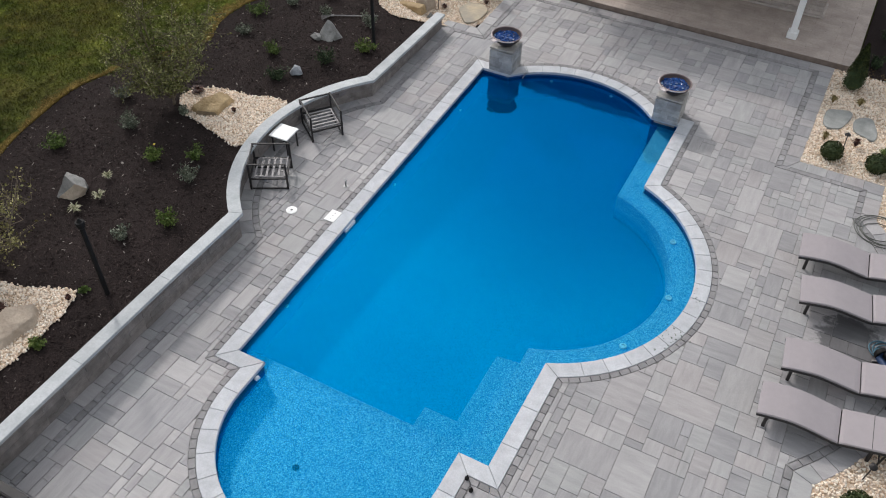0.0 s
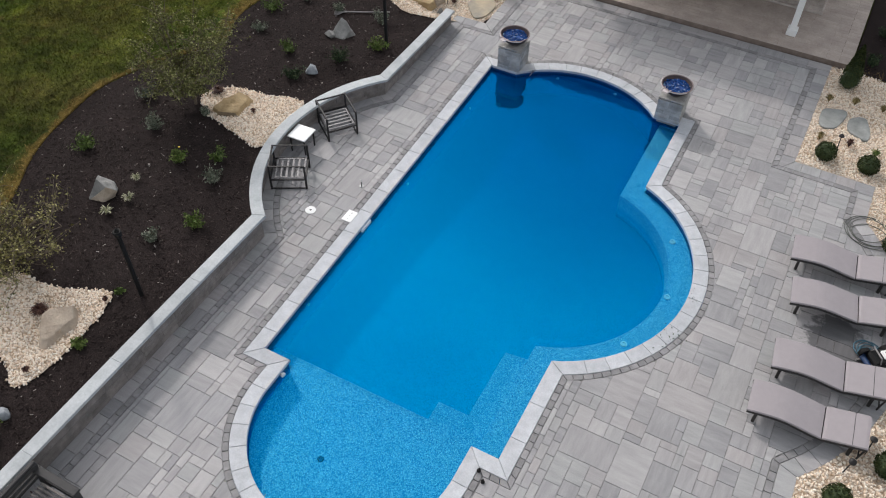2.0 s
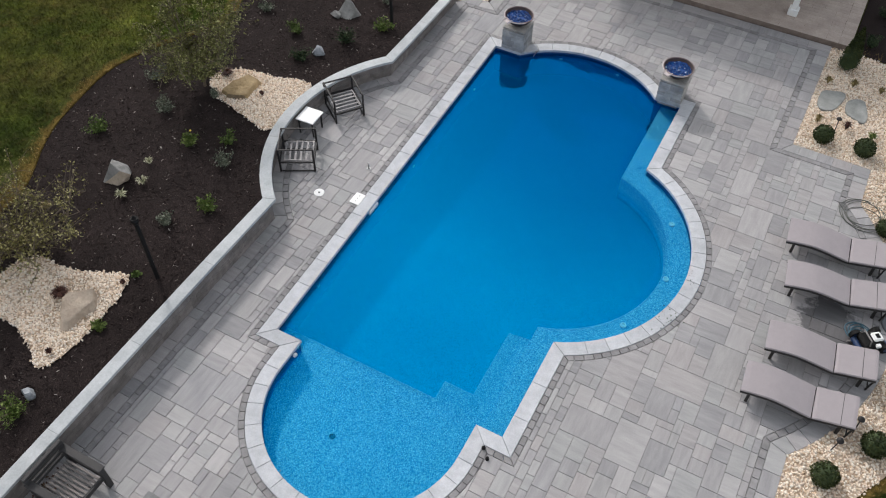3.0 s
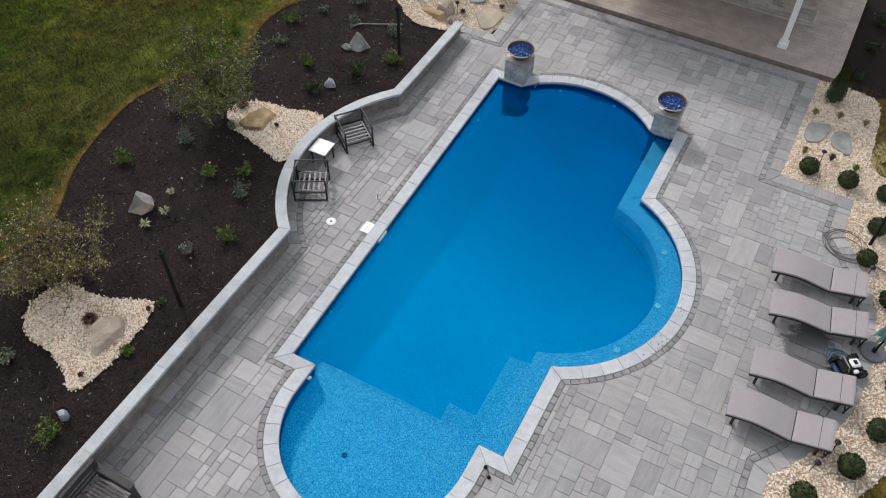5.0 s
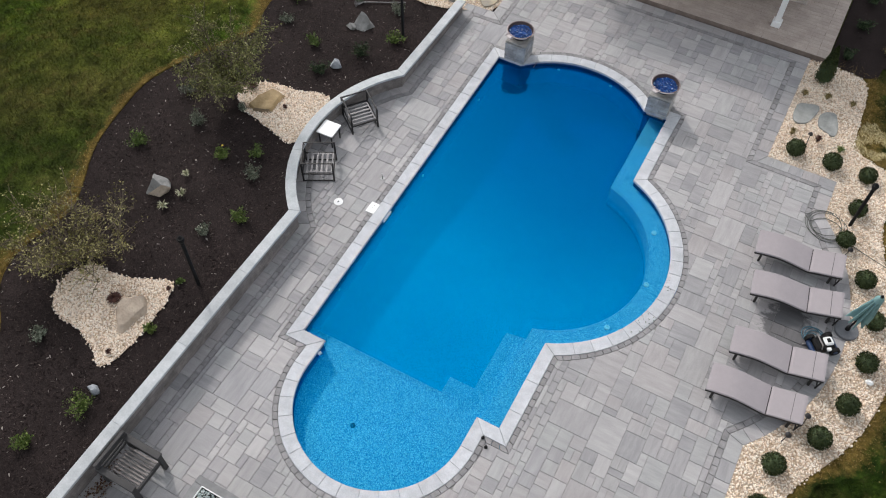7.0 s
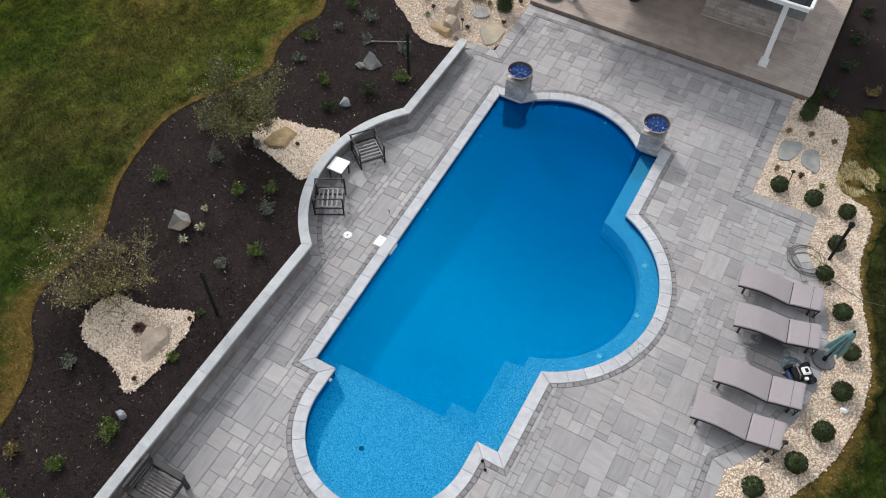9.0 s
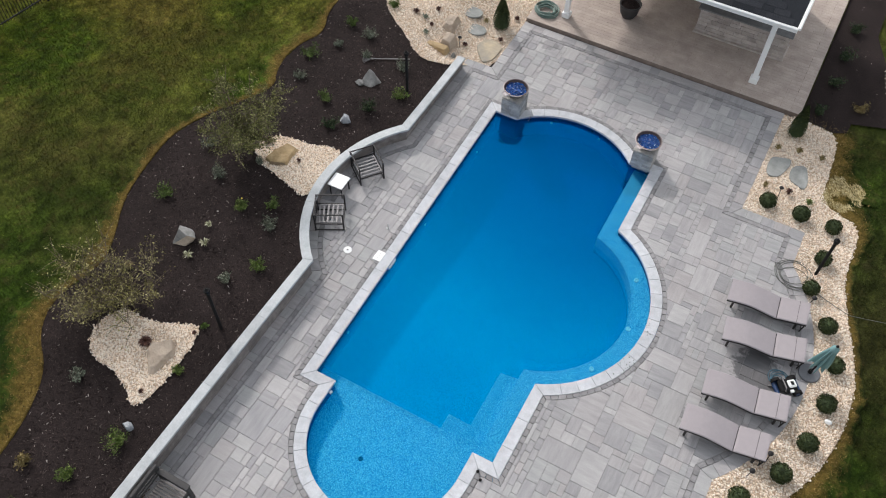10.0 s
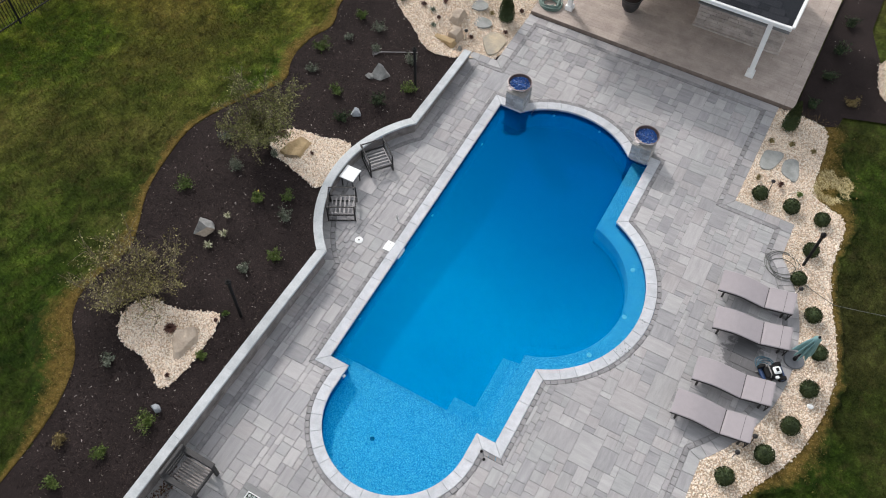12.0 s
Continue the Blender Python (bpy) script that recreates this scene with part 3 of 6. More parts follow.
def wavy(outline, amount=0.05, step=0.12, seed=0.0):
    """An outline with its corners rounded off and a natural, uneven edge."""
    for _ in range(2):
        soft = []
        for i in range(len(outline)):
            a, b = outline[i - 1], outline[i]
            soft += [(a[0] * 0.75 + b[0] * 0.25, a[1] * 0.75 + b[1] * 0.25), (a[0] * 0.25 + b[0] * 0.75, a[1] * 0.25 + b[1] * 0.75)]
        outline = soft
    out = []
    for i in range(len(outline)):
        a, b = outline[i - 1], outline[i]
        n = max(1, round(math.hypot(b[0] - a[0], b[1] - a[1]) / step))
        for j in range(n):
            x, y = a[0] + (b[0] - a[0]) * j / n, a[1] + (b[1] - a[1]) * j / n
            out.append((x + amount * noise.noise((x * 3, y * 3, seed)), y + amount * noise.noise((x * 3, y * 3, seed + 9))))
    return out


def scattered(outline, per_m2, seed, keep=None):
    """Random places within an outline."""
    rng = np.random.default_rng(seed)
    a = np.array(outline)
    lo, hi = a.min(0), a.max(0)
    n = int((hi - lo).prod() * per_m2)
    p = lo + rng.random((n, 2)) * (hi - lo)
    hit = np.zeros(n, bool)
    for i in range(len(a)):
        (ax, ay), (bx, by) = a[i - 1], a[i]
        if ay == by:
            continue
        hit ^= ((ay > p[:, 1]) != (by > p[:, 1])) & (p[:, 0] < (bx - ax) * (p[:, 1] - ay) / (by - ay) + ax)
    return p[hit], rng


def lots(base_v, base_f, places, sizes, turns, squash, name, material, lift=0.0, smooth=False):
    """Many small copies of one shape, joined: places (n, 3), sizes (n,), turns (n, 3) in radians, squash (n, 3)."""
    n, k = len(places), len(base_v)
    v = np.asarray(base_v, float)[None] * (sizes[:, None] * squash)[:, None, :]
    for ax in range(3):
        c, s = np.cos(turns[:, ax])[:, None], np.sin(turns[:, ax])[:, None]
        i, j = (ax + 1) % 3, (ax + 2) % 3
        vi, vj = v[:, :, i].copy(), v[:, :, j].copy()
        v[:, :, i], v[:, :, j] = vi * c - vj * s, vi * s + vj * c
    v += places[:, None, :]
    v[:, :, 2] += lift
    f = (np.asarray(base_f)[None] + (np.arange(n) * k)[:, None, None]).reshape(-1, len(base_f[0]))
    me = bpy.data.meshes.new(name)
    me.from_pydata(v.reshape(-1, 3).tolist(), [], f.tolist())
    me.materials.append(material)
    if smooth:
        me.polygons.foreach_set("use_smooth", [True] * len(me.polygons))
    me.update()
    return me


def ico(level=1):
    bm = bmesh.new()
    bmesh.ops.create_icosphere(bm, subdivisions=level, radius=1)
    v, f = [tuple(x.co) for x in bm.verts], [tuple(x.index for x in g.verts) for g in bm.faces]
    bm.free()
    return v, f


LEAF_SHAPE = ([(0, -0.5, 0), (0.3, 0, 0.08), (0, 0.5, 0), (-0.3, 0, 0.08)], [(0, 1, 2), (0, 2, 3)])


def leaves(points, size, seed, name, material, vary=0.4):
    rng = np.random.default_rng(seed)
    p = np.asarray(points, float)
    n = len(p)
    s = size * (1 + vary * (rng.random(n) * 2 - 1))
    return lots(*LEAF_SHAPE, p, s, rng.random((n, 3)) * 6.28, np.ones((n, 3)), name, material)

# ---- the plan: pool, deck edge, wall, beds ----
COPE, TRIM = 0.285, 0.396          # coping's width; outer edge of the brick course round it
WATER_Z = -0.115


def smooth01(t):
    t = min(1.0, max(0.0, t))
    return t * t * (3 - 2 * t)


# the pool's edge, anticlockwise
BUMP = math.degrees(math.atan2(2.52, 1.075))
POOL = joined((0.12, 9.80), (0.30, 0.28), (0.83, 0.28), arc(2.59, -0.37, 1.76, 180, 360), (4.35, 0.28), (4.835, 0.28),
              arc(3.76, 4.95, 2.74, -BUMP, BUMP), (4.835, 9.80), arc(2.5, 8.25, 2.32, 42, 138))


# retaining wall's inner face, from the near end to the far end
WALL = joined((-1.27, -9.0), arc(1.13, 5.15, 3.55, 227.9, 137.8), (-1.53, 10.95))
# deck's edge, clockwise from the near end: under the wall, the far gravel, the terrace, the gravel with the round shrubs
EDGE = joined(beside(WALL, 0.14), (-1.66, 11.38), (-0.84, 11.40), (-0.86, 13.83), (7.46, 13.83), (7.44, 9.80), (9.113, 9.80),
              arc(5.43, 5.42, 4.88, 41, -41), (9.16, -9.0))


def wall_top(y):
    return 0.61 - 0.024 * (min(max(y, 1.5), 10.0) - 1.5)


def bed_z(x, y):
    """Height of the planting bed and the gravel behind the wall; it falls to the deck past the wall's end."""
    low = -0.05 + 0.45 * smooth01((-1.5 - x) / 2.4)
    z = wall_top(y) - 0.07
    t = smooth01((y - 10.2) / 1.1)
    return z * (1 - t) + min(z, low) * t + 0.02 * noise.noise((x * 0.9, y * 0.9, 0))


def ground_z(x, y):
    """Turf: level with the bed on its far side, level with the deck on the other; lower under both."""
    left = bed_z(min(x, -4.0), min(max(y, -7), 9)) - (0.05 if x > -4.0 else 0.0)
    w = smooth01((-1.75 - x) / 1.2)
    if -7.5 < x < -3 and inside(BED, x - 0.05, y):
        left -= 0.08
    if x > -6.4 and y > 9.5:
        left = min(left, bed_z(x, y) - 0.12)
    if x > -3.2 and inside(EDGE, x, y):
        return -0.4
    right = -0.06 if x > 9.0 or y > 14.5 else -0.06 - 0.35 * smooth01((9.0 - x) / 0.6)
    return right * (1 - w) + left * w + 0.03 * noise.noise((x * 0.35, y * 0.35, 3)) * w


LAWN_EDGE = [(-6.6, 18.0), (-6.35, 12.5), (-6.33, 10.8), (-5.97, 10.15), (-5.92, 9.65), (-6.18, 9.15), (-6.24, 8.4), (-6.08, 7.75), (-5.72, 7.15), (-6.1, 6.3), (-6.72, 5.2), (-7.0, 4.2), (-6.8, 2.8), (-6.55, 1.75), (-5.92, 0.72),
             (-5.6, 0.0), (-5.95, -1.3), (-5.6, -2.2), (-4.8, -2.8), (-4.3, -3.7), (-4.12, -4.7), (-4.05, -6.0), (-4.0, -9.0)]
LAWN_EDGE = [(x + 0.05 * noise.noise((x * 2, y * 2, 5)), y) for x, y in LAWN_EDGE]


def eased(line):
    for _ in range(2):
        line = [line[0]] + [q for a, b in zip(line, line[1:]) for q in ((a[0] * 0.75 + b[0] * 0.25, a[1] * 0.75 + b[1] * 0.25), (a[0] * 0.25 + b[0] * 0.75, a[1] * 0.25 + b[1] * 0.75))] + [line[-1]]
    return line


LAWN_EDGE = eased(LAWN_EDGE)
BED = LAWN_EDGE + [p for p in beside(WALL, 0.15)] + [(-1.6, 11.3), (-0.84, 11.4), (-0.86, 18.0)]
BED_RIGHT_EDGE = eased([(8.02, 13.8), (8.9, 13.75), (9.12, 13.2), (9.16, 12.0), (9.2, 11.1), (9.6, 10.85), (10.2, 10.7), (10.38, 10.3), (10.32, 9.0), (10.58, 7.95), (11.12, 6.6), (11.33, 5.6), (11.27, 4.3), (10.87, 3.0), (10.1, 1.8), (9.9, 0.6), (9.85, -9.0)])
GRAVEL_RIGHT = BED_RIGHT_EDGE + [(9.08, -9.0), (9.06, 2.2)] + arc(5.43, 5.42, 4.86, -41, 41) + [(9.1, 9.76), (7.40, 9.76), (7.40, 13.8)]
DARK_BED = [(7.9, 13.86), (8.9, 13.75), (9.2, 13.9), (9.25, 14.35), (10.4, 14.75), (11.4, 14.9), (9.65, 17.3), (9.1, 18.6), (9.0, 24.0), (7.9, 24.0)]

# ---- ground ----
m = Mesh()
xs = [-700, -300, -120, -60, -40, -30] + [-24 + 0.4 * i for i in range(40)] + [-8 + 0.14 * i for i in range(33)] + [-3.2 + 0.4 * i for i in range(69)] + [32, 45, 70, 140, 300, 700]
ys = [-700, -300, -120, -50, -25] + [-16 + 0.25 * i for i in range(170)] + [32, 45, 70, 140, 300, 700]
index = {}
for i, x in enumerate(xs):
    for j, y in enumerate(ys):
        index[i, j] = len(m.v)
        m.v.append((x, y, ground_z(x, y)))
for i in range(len(xs) - 1):
    for j in range(len(ys) - 1):
        if not (-0.9 < xs[i] and xs[i + 1] < 8.2 and -3.3 < ys[j] and ys[j + 1] < 11.6):
            m.f.append((index[i, j], index[i + 1, j], index[i + 1, j + 1], index[i, j + 1]))
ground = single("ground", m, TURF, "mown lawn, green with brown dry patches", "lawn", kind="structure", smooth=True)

bed = single("ground_bed", sheet(BED, bed_z, 0.35), MULCH, "planting bed of dark brown bark mulch", "mulch bed", kind="structure", smooth=True)
single("ground_bed_dark", sheet(DARK_BED, lambda x, y: 0.0 + 0.01 * noise.noise((x, y, 0)), 0.5), MULCH, "dark mulch bed beside the terrace", "mulch bed", kind="structure", smooth=True)

def finer(line, step=0.12):
    out = []
    for a, b in zip(line, line[1:]):
        n = max(1, round(math.hypot(b[0] - a[0], b[1] - a[1]) / step))
        out += [(a[0] + (b[0] - a[0]) * i / n, a[1] + (b[1] - a[1]) * i / n) for i in range(n)]
    return out + [line[-1]]


def edge_z(x, y):
    return max(bed_z(max(x, -6.5), y), ground_z(x, y)) + 0.02


# dry turf along the cut edge of the lawn: wider round a few worn places
WORN = ((-5.2, -3.3, 1.3, 0.75), (-5.9, -2.2, 0.8, 0.3), (-6.2, 0.5, 1.0, 0.22), (-6.3, 8.4, 1.6, 0.2), (9.6, 11.6, 1.0, 1.0), (9.3, 13.6, 0.8, 0.4), (11.2, 3.4, 1.0, 0.3))


def dry_width(x, y):
    w = 0.13 + 0.22 * abs(noise.noise((x * 0.8, y * 0.8, 2))) + 0.08 * noise.noise((x * 4, y * 4, 4))
    return w + sum(more * math.exp(-((x - a) ** 2 + (y - b) ** 2) / (r * r)) for a, b, r, more in WORN)


def lawn_edge_z(x, y):
    return edge_z(x, y) if x < 0 else -0.03


DRY_AT = (0.0, 0.05, 0.25, 0.5, 0.8, 1.2, 1.7)
for line, side in ((LAWN_EDGE, -1), (BED_RIGHT_EDGE, 1)):
    line = finer(line)
    m, dry = Mesh(), []
    n = len(line)
    sides = beside(line, side * 1.0)
    for k in (-1,) + tuple(range(len(DRY_AT))):
        for p, q in zip(line, sides):
            w = dry_width(*p) * DRY_AT[max(0, k)]
            x, y = p[0] + (q[0] - p[0]) * w, p[1] + (q[1] - p[1]) * w
            m.v.append((x, y, lawn_edge_z(x, y) + (0.004 * k if k > 0 else -0.017 if k == 0 else -0.08) - (0.09 if k == len(DRY_AT) - 1 else 0.0)))
            dry.append(0.75 if k < 0 else 0.95 - 0.75 * DRY_AT[k])
    m.f += [((k * n + i, k * n + i + 1, (k + 1) * n + i + 1, (k + 1) * n + i) if side > 0 else (k * n + i, (k + 1) * n + i, (k + 1) * n + i + 1, k * n + i + 1)) for k in range(len(DRY_AT)) for i in range(n - 1)]
    ob = single("trim_lawn_edge", m, STRAW, "strip of dry yellow turf at the lawn's cut edge", "lawn edge", kind="structure")
    ob.data.attributes.new("dry", "FLOAT", "POINT").data.foreach_set("value", dry)

# ---- pool ----
shell = thing("pool_basin", pose(0, 0, 0), "swimming pool basin in blue pebble plaster with benches and steps", "pool", kind="structure")
out = beside(POOL, -0.03, True)
n = len(out)
m = Mesh().add([(x, y, -0.05) for x, y in out] + [(x, y, -0.22) for x, y in out], [((i + 1) % n, i, n + i, n + (i + 1) % n) for i in range(n)])
part("waterline_tile", m, TILE, shell, "dark blue waterline tile")
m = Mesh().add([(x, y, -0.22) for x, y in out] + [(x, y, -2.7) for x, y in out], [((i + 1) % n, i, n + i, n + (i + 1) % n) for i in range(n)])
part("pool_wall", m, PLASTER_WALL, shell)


def floor_z(y):
    return -0.98 - 0.26 * smooth01((y - 1.5) / 6.5)


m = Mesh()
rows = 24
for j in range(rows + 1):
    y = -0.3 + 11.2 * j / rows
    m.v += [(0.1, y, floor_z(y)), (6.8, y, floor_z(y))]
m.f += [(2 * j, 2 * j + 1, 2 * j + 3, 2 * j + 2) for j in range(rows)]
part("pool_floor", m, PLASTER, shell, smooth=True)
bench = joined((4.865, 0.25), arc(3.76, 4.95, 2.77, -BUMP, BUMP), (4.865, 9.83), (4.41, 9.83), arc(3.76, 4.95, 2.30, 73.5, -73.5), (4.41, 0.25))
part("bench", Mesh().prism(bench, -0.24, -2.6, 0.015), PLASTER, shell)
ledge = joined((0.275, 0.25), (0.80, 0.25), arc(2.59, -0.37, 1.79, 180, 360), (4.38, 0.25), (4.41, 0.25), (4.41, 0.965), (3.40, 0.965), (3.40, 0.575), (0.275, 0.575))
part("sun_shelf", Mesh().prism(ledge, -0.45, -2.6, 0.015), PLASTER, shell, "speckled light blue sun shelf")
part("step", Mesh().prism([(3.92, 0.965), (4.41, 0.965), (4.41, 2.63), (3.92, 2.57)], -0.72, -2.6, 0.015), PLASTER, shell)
for x, y, z in ((5.80, 3.52, -0.24), (6.15, 4.95, -0.24), (5.80, 6.38, -0.24)):
    jet = Mesh().turned([(0.062, 0.0), (0.062, 0.03), (0.034, 0.034), (0.026, 0.012)], 16)
    jet.v = [(a + x, b + y, c + z) for a, b, c in jet.v]
    part("jet", jet, PLASTIC, shell, "white jet ring")
drain = Mesh().turned([(0.055, 0), (0.055, 0.01), (0.04, 0.02)], 16)
drain.v = [(a + 2.22, b - 0.92, c - 0.45) for a, b, c in drain.v]
part("drain", drain, BLACK, shell, "small dark drain cover")
for y in (1.6, 5.35, 8.3):
    inlet = Mesh().tube([(0.27, y, -0.3), (0.30, y, -0.3)], 0.04, 12)
    part("inlet", inlet, PLASTIC, shell, "white return inlet")
part("inlet", Mesh().tube([(0.835, 0.02, -0.10), (0.875, 0.01, -0.10)], 0.045, 12), PLASTIC, shell, "white return inlet")
for a in (75, 112):
    x, y = 2.5 + 2.31 * math.cos(radians(a)), 8.25 + 2.31 * math.sin(radians(a))
    part("inlet", Mesh().tube([(x, y, -0.3), (x + (2.5 - x) * 0.02, y + (8.25 - y) * 0.02, -0.3)], 0.04, 12), PLASTIC, shell, "white return inlet")
part("skimmer_mouth", Mesh().box(0.236, 3.75, -0.115, 0.045, 0.34, 0.13, 0.01), PLASTIC, shell, "white skimmer mouth")
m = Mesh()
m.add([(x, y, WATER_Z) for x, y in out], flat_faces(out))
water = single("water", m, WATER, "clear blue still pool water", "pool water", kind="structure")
water.visible_shadow = False

# ---- deck bed and joints ----
ring = beside(POOL, -TRIM + 0.002, True)
far_i = min(range(len(ring)), key=lambda i: abs(ring[i][0] - 2.5) + (9 if ring[i][1] < 5 else 0))
near_i = min(range(len(ring)), key=lambda i: abs(ring[i][0] - 2.5) + (9 if ring[i][1] > 5 else 0))


def stretch_of(i, j):
    """The ring's points from i on to j, anticlockwise."""
    out = [ring[i]]
    while i != j:
        i = (i + 1) % len(ring)
        out.append(ring[i])
    return out


def halves(edge, mid=2.5):
    """The deck inside edge and outside the pool, as a left and a right polygon, both anticlockwise."""
    k = next(i for i in range(len(edge) - 1) if edge[i][0] < mid <= edge[i + 1][0] and edge[i][1] > 11)
    top = (mid, edge[k][1] + (edge[k + 1][1] - edge[k][1]) * (mid - edge[k][0]) / (edge[k + 1][0] - edge[k][0]))
    left = edge[:k + 1] + [top] + stretch_of(far_i, near_i) + [(mid, edge[0][1])]
    right = [(mid, edge[-1][1])] + stretch_of(near_i, far_i) + [top] + edge[k + 1:]
    return [p if area(p) > 0 else p[::-1] for p in (left, right)]


deck = thing("pavement", pose(0, 0, 0), "pool deck of grey stone-look slabs in mixed sizes", "pool deck", kind="structure")
m = Mesh()
for poly in halves(EDGE):
    m.add([(x, y, -0.016) for x, y in poly], flat_faces(poly))
part("joint_bed", m, JOINT, deck, "dark joint sand")

# ---- wall with cap ----
wall = thing("wall_retaining", pose(0, 0, 0), "low curved retaining wall of grey-brown block", "garden wall", kind="structure")
courses = 4
for c in range(courses):
    for poly in runs(WALL, False, 0.07, 0.218, 0.42 + 0.05 * (c % 2), 0.003):
        cy = sum(p[1] for p in poly) / len(poly)
        h = wall_top(cy) - 0.06
        jog = random.uniform(-0.004, 0.006)
        part("block", Mesh().prism([(x + jog, y) for x, y in poly], -0.02 + (h + 0.02) * (c + 1) / courses - 0.004, -0.02 + (h + 0.02) * c / courses, 0.008), BLOCK, wall)
m = Mesh()
w = beside(WALL, 0.08)
w2 = beside(WALL, 0.21)
n = len(w)
m.add([(x, y, -0.05) for x, y in w] + [(x, y, wall_top(y) - 0.065) for x, y in w] + [(x, y, wall_top(y) - 0.065) for x, y in w2] + [(x, y, -0.05) for x, y in w2],
      [(k * n + i, k * n + i + 1, (k + 1) * n + i + 1, (k + 1) * n + i) for k in range(3) for i in range(n - 1)])
part("core", m, JOINT, wall)
cap = thing("wall_cap", pose(0, 0, 0), "pale blue-grey stone cap along the retaining wall", "wall cap", kind="structure")
for poly in runs(WALL, False, -0.02, 0.225, 1.8, 0.0006):
    cy = sum(p[1] for p in poly) / len(poly)
    q = Mesh().prism(poly, 0.0, -0.06, 0.006)
    q.v = [(x, y, z + wall_top(y)) for x, y, z in q.v]
    part("cap_stone", q, CAP, cap)

# ---- coping and brick courses ----
coping = thing("pool_coping", pose(0, 0, 0), "pale blue-grey stone coping round the pool", "pool coping", kind="structure")
for poly in runs(POOL, True, -COPE, 0.0, 0.68, 0.002, bent=0.62):
    part("coping_stone", Mesh().prism(poly, 0.012, -0.05, 0.008), COPING, coping)
trim = thing("trim_pool", pose(0, 0, 0), "course of dark grey bricks round the coping", "brick border", kind="structure")
for poly in runs(POOL, True, -TRIM, -COPE, 0.17, 0.005):
    part("brick", Mesh().prism(poly, 0.004, -0.05, 0.006), BRICK, trim)
trim = thing("trim_deck", pose(0, 0, 0), "inlaid line of dark grey bricks round the deck", "brick border", kind="structure")
for poly in runs(EDGE, False, -0.43, -0.305, 0.2, 0.005):
    if -9 < sum(p[1] for p in poly) / len(poly):
        part("brick", Mesh().prism(poly, 0.003, -0.05, 0.006), BRICK, trim)
for poly in runs(EDGE, False, -0.305, -0.004, 0.36, 0.003, 200.0, vary=0.32):
    if -9 < sum(p[1] for p in poly) / len(poly):
        part("edge_slab", Mesh().prism(poly, random.uniform(-0.002, 0.002), -0.05, 0.006), PAVER, deck)

# ---- terrace under the pavilion ----
TZ = 0.12
terrace = thing("terrace", pose(0, 0, 0), "raised terrace of tan plank-look pavers", "terrace", kind="structure")
part("riser", Mesh().prism([(-0.86, 13.86), (7.86, 13.86), (7.86, 24.0), (-0.86, 24.0)], TZ - 0.012, -0.2), RISER, terrace, "brown terrace edge, painted darker for its shaded front")

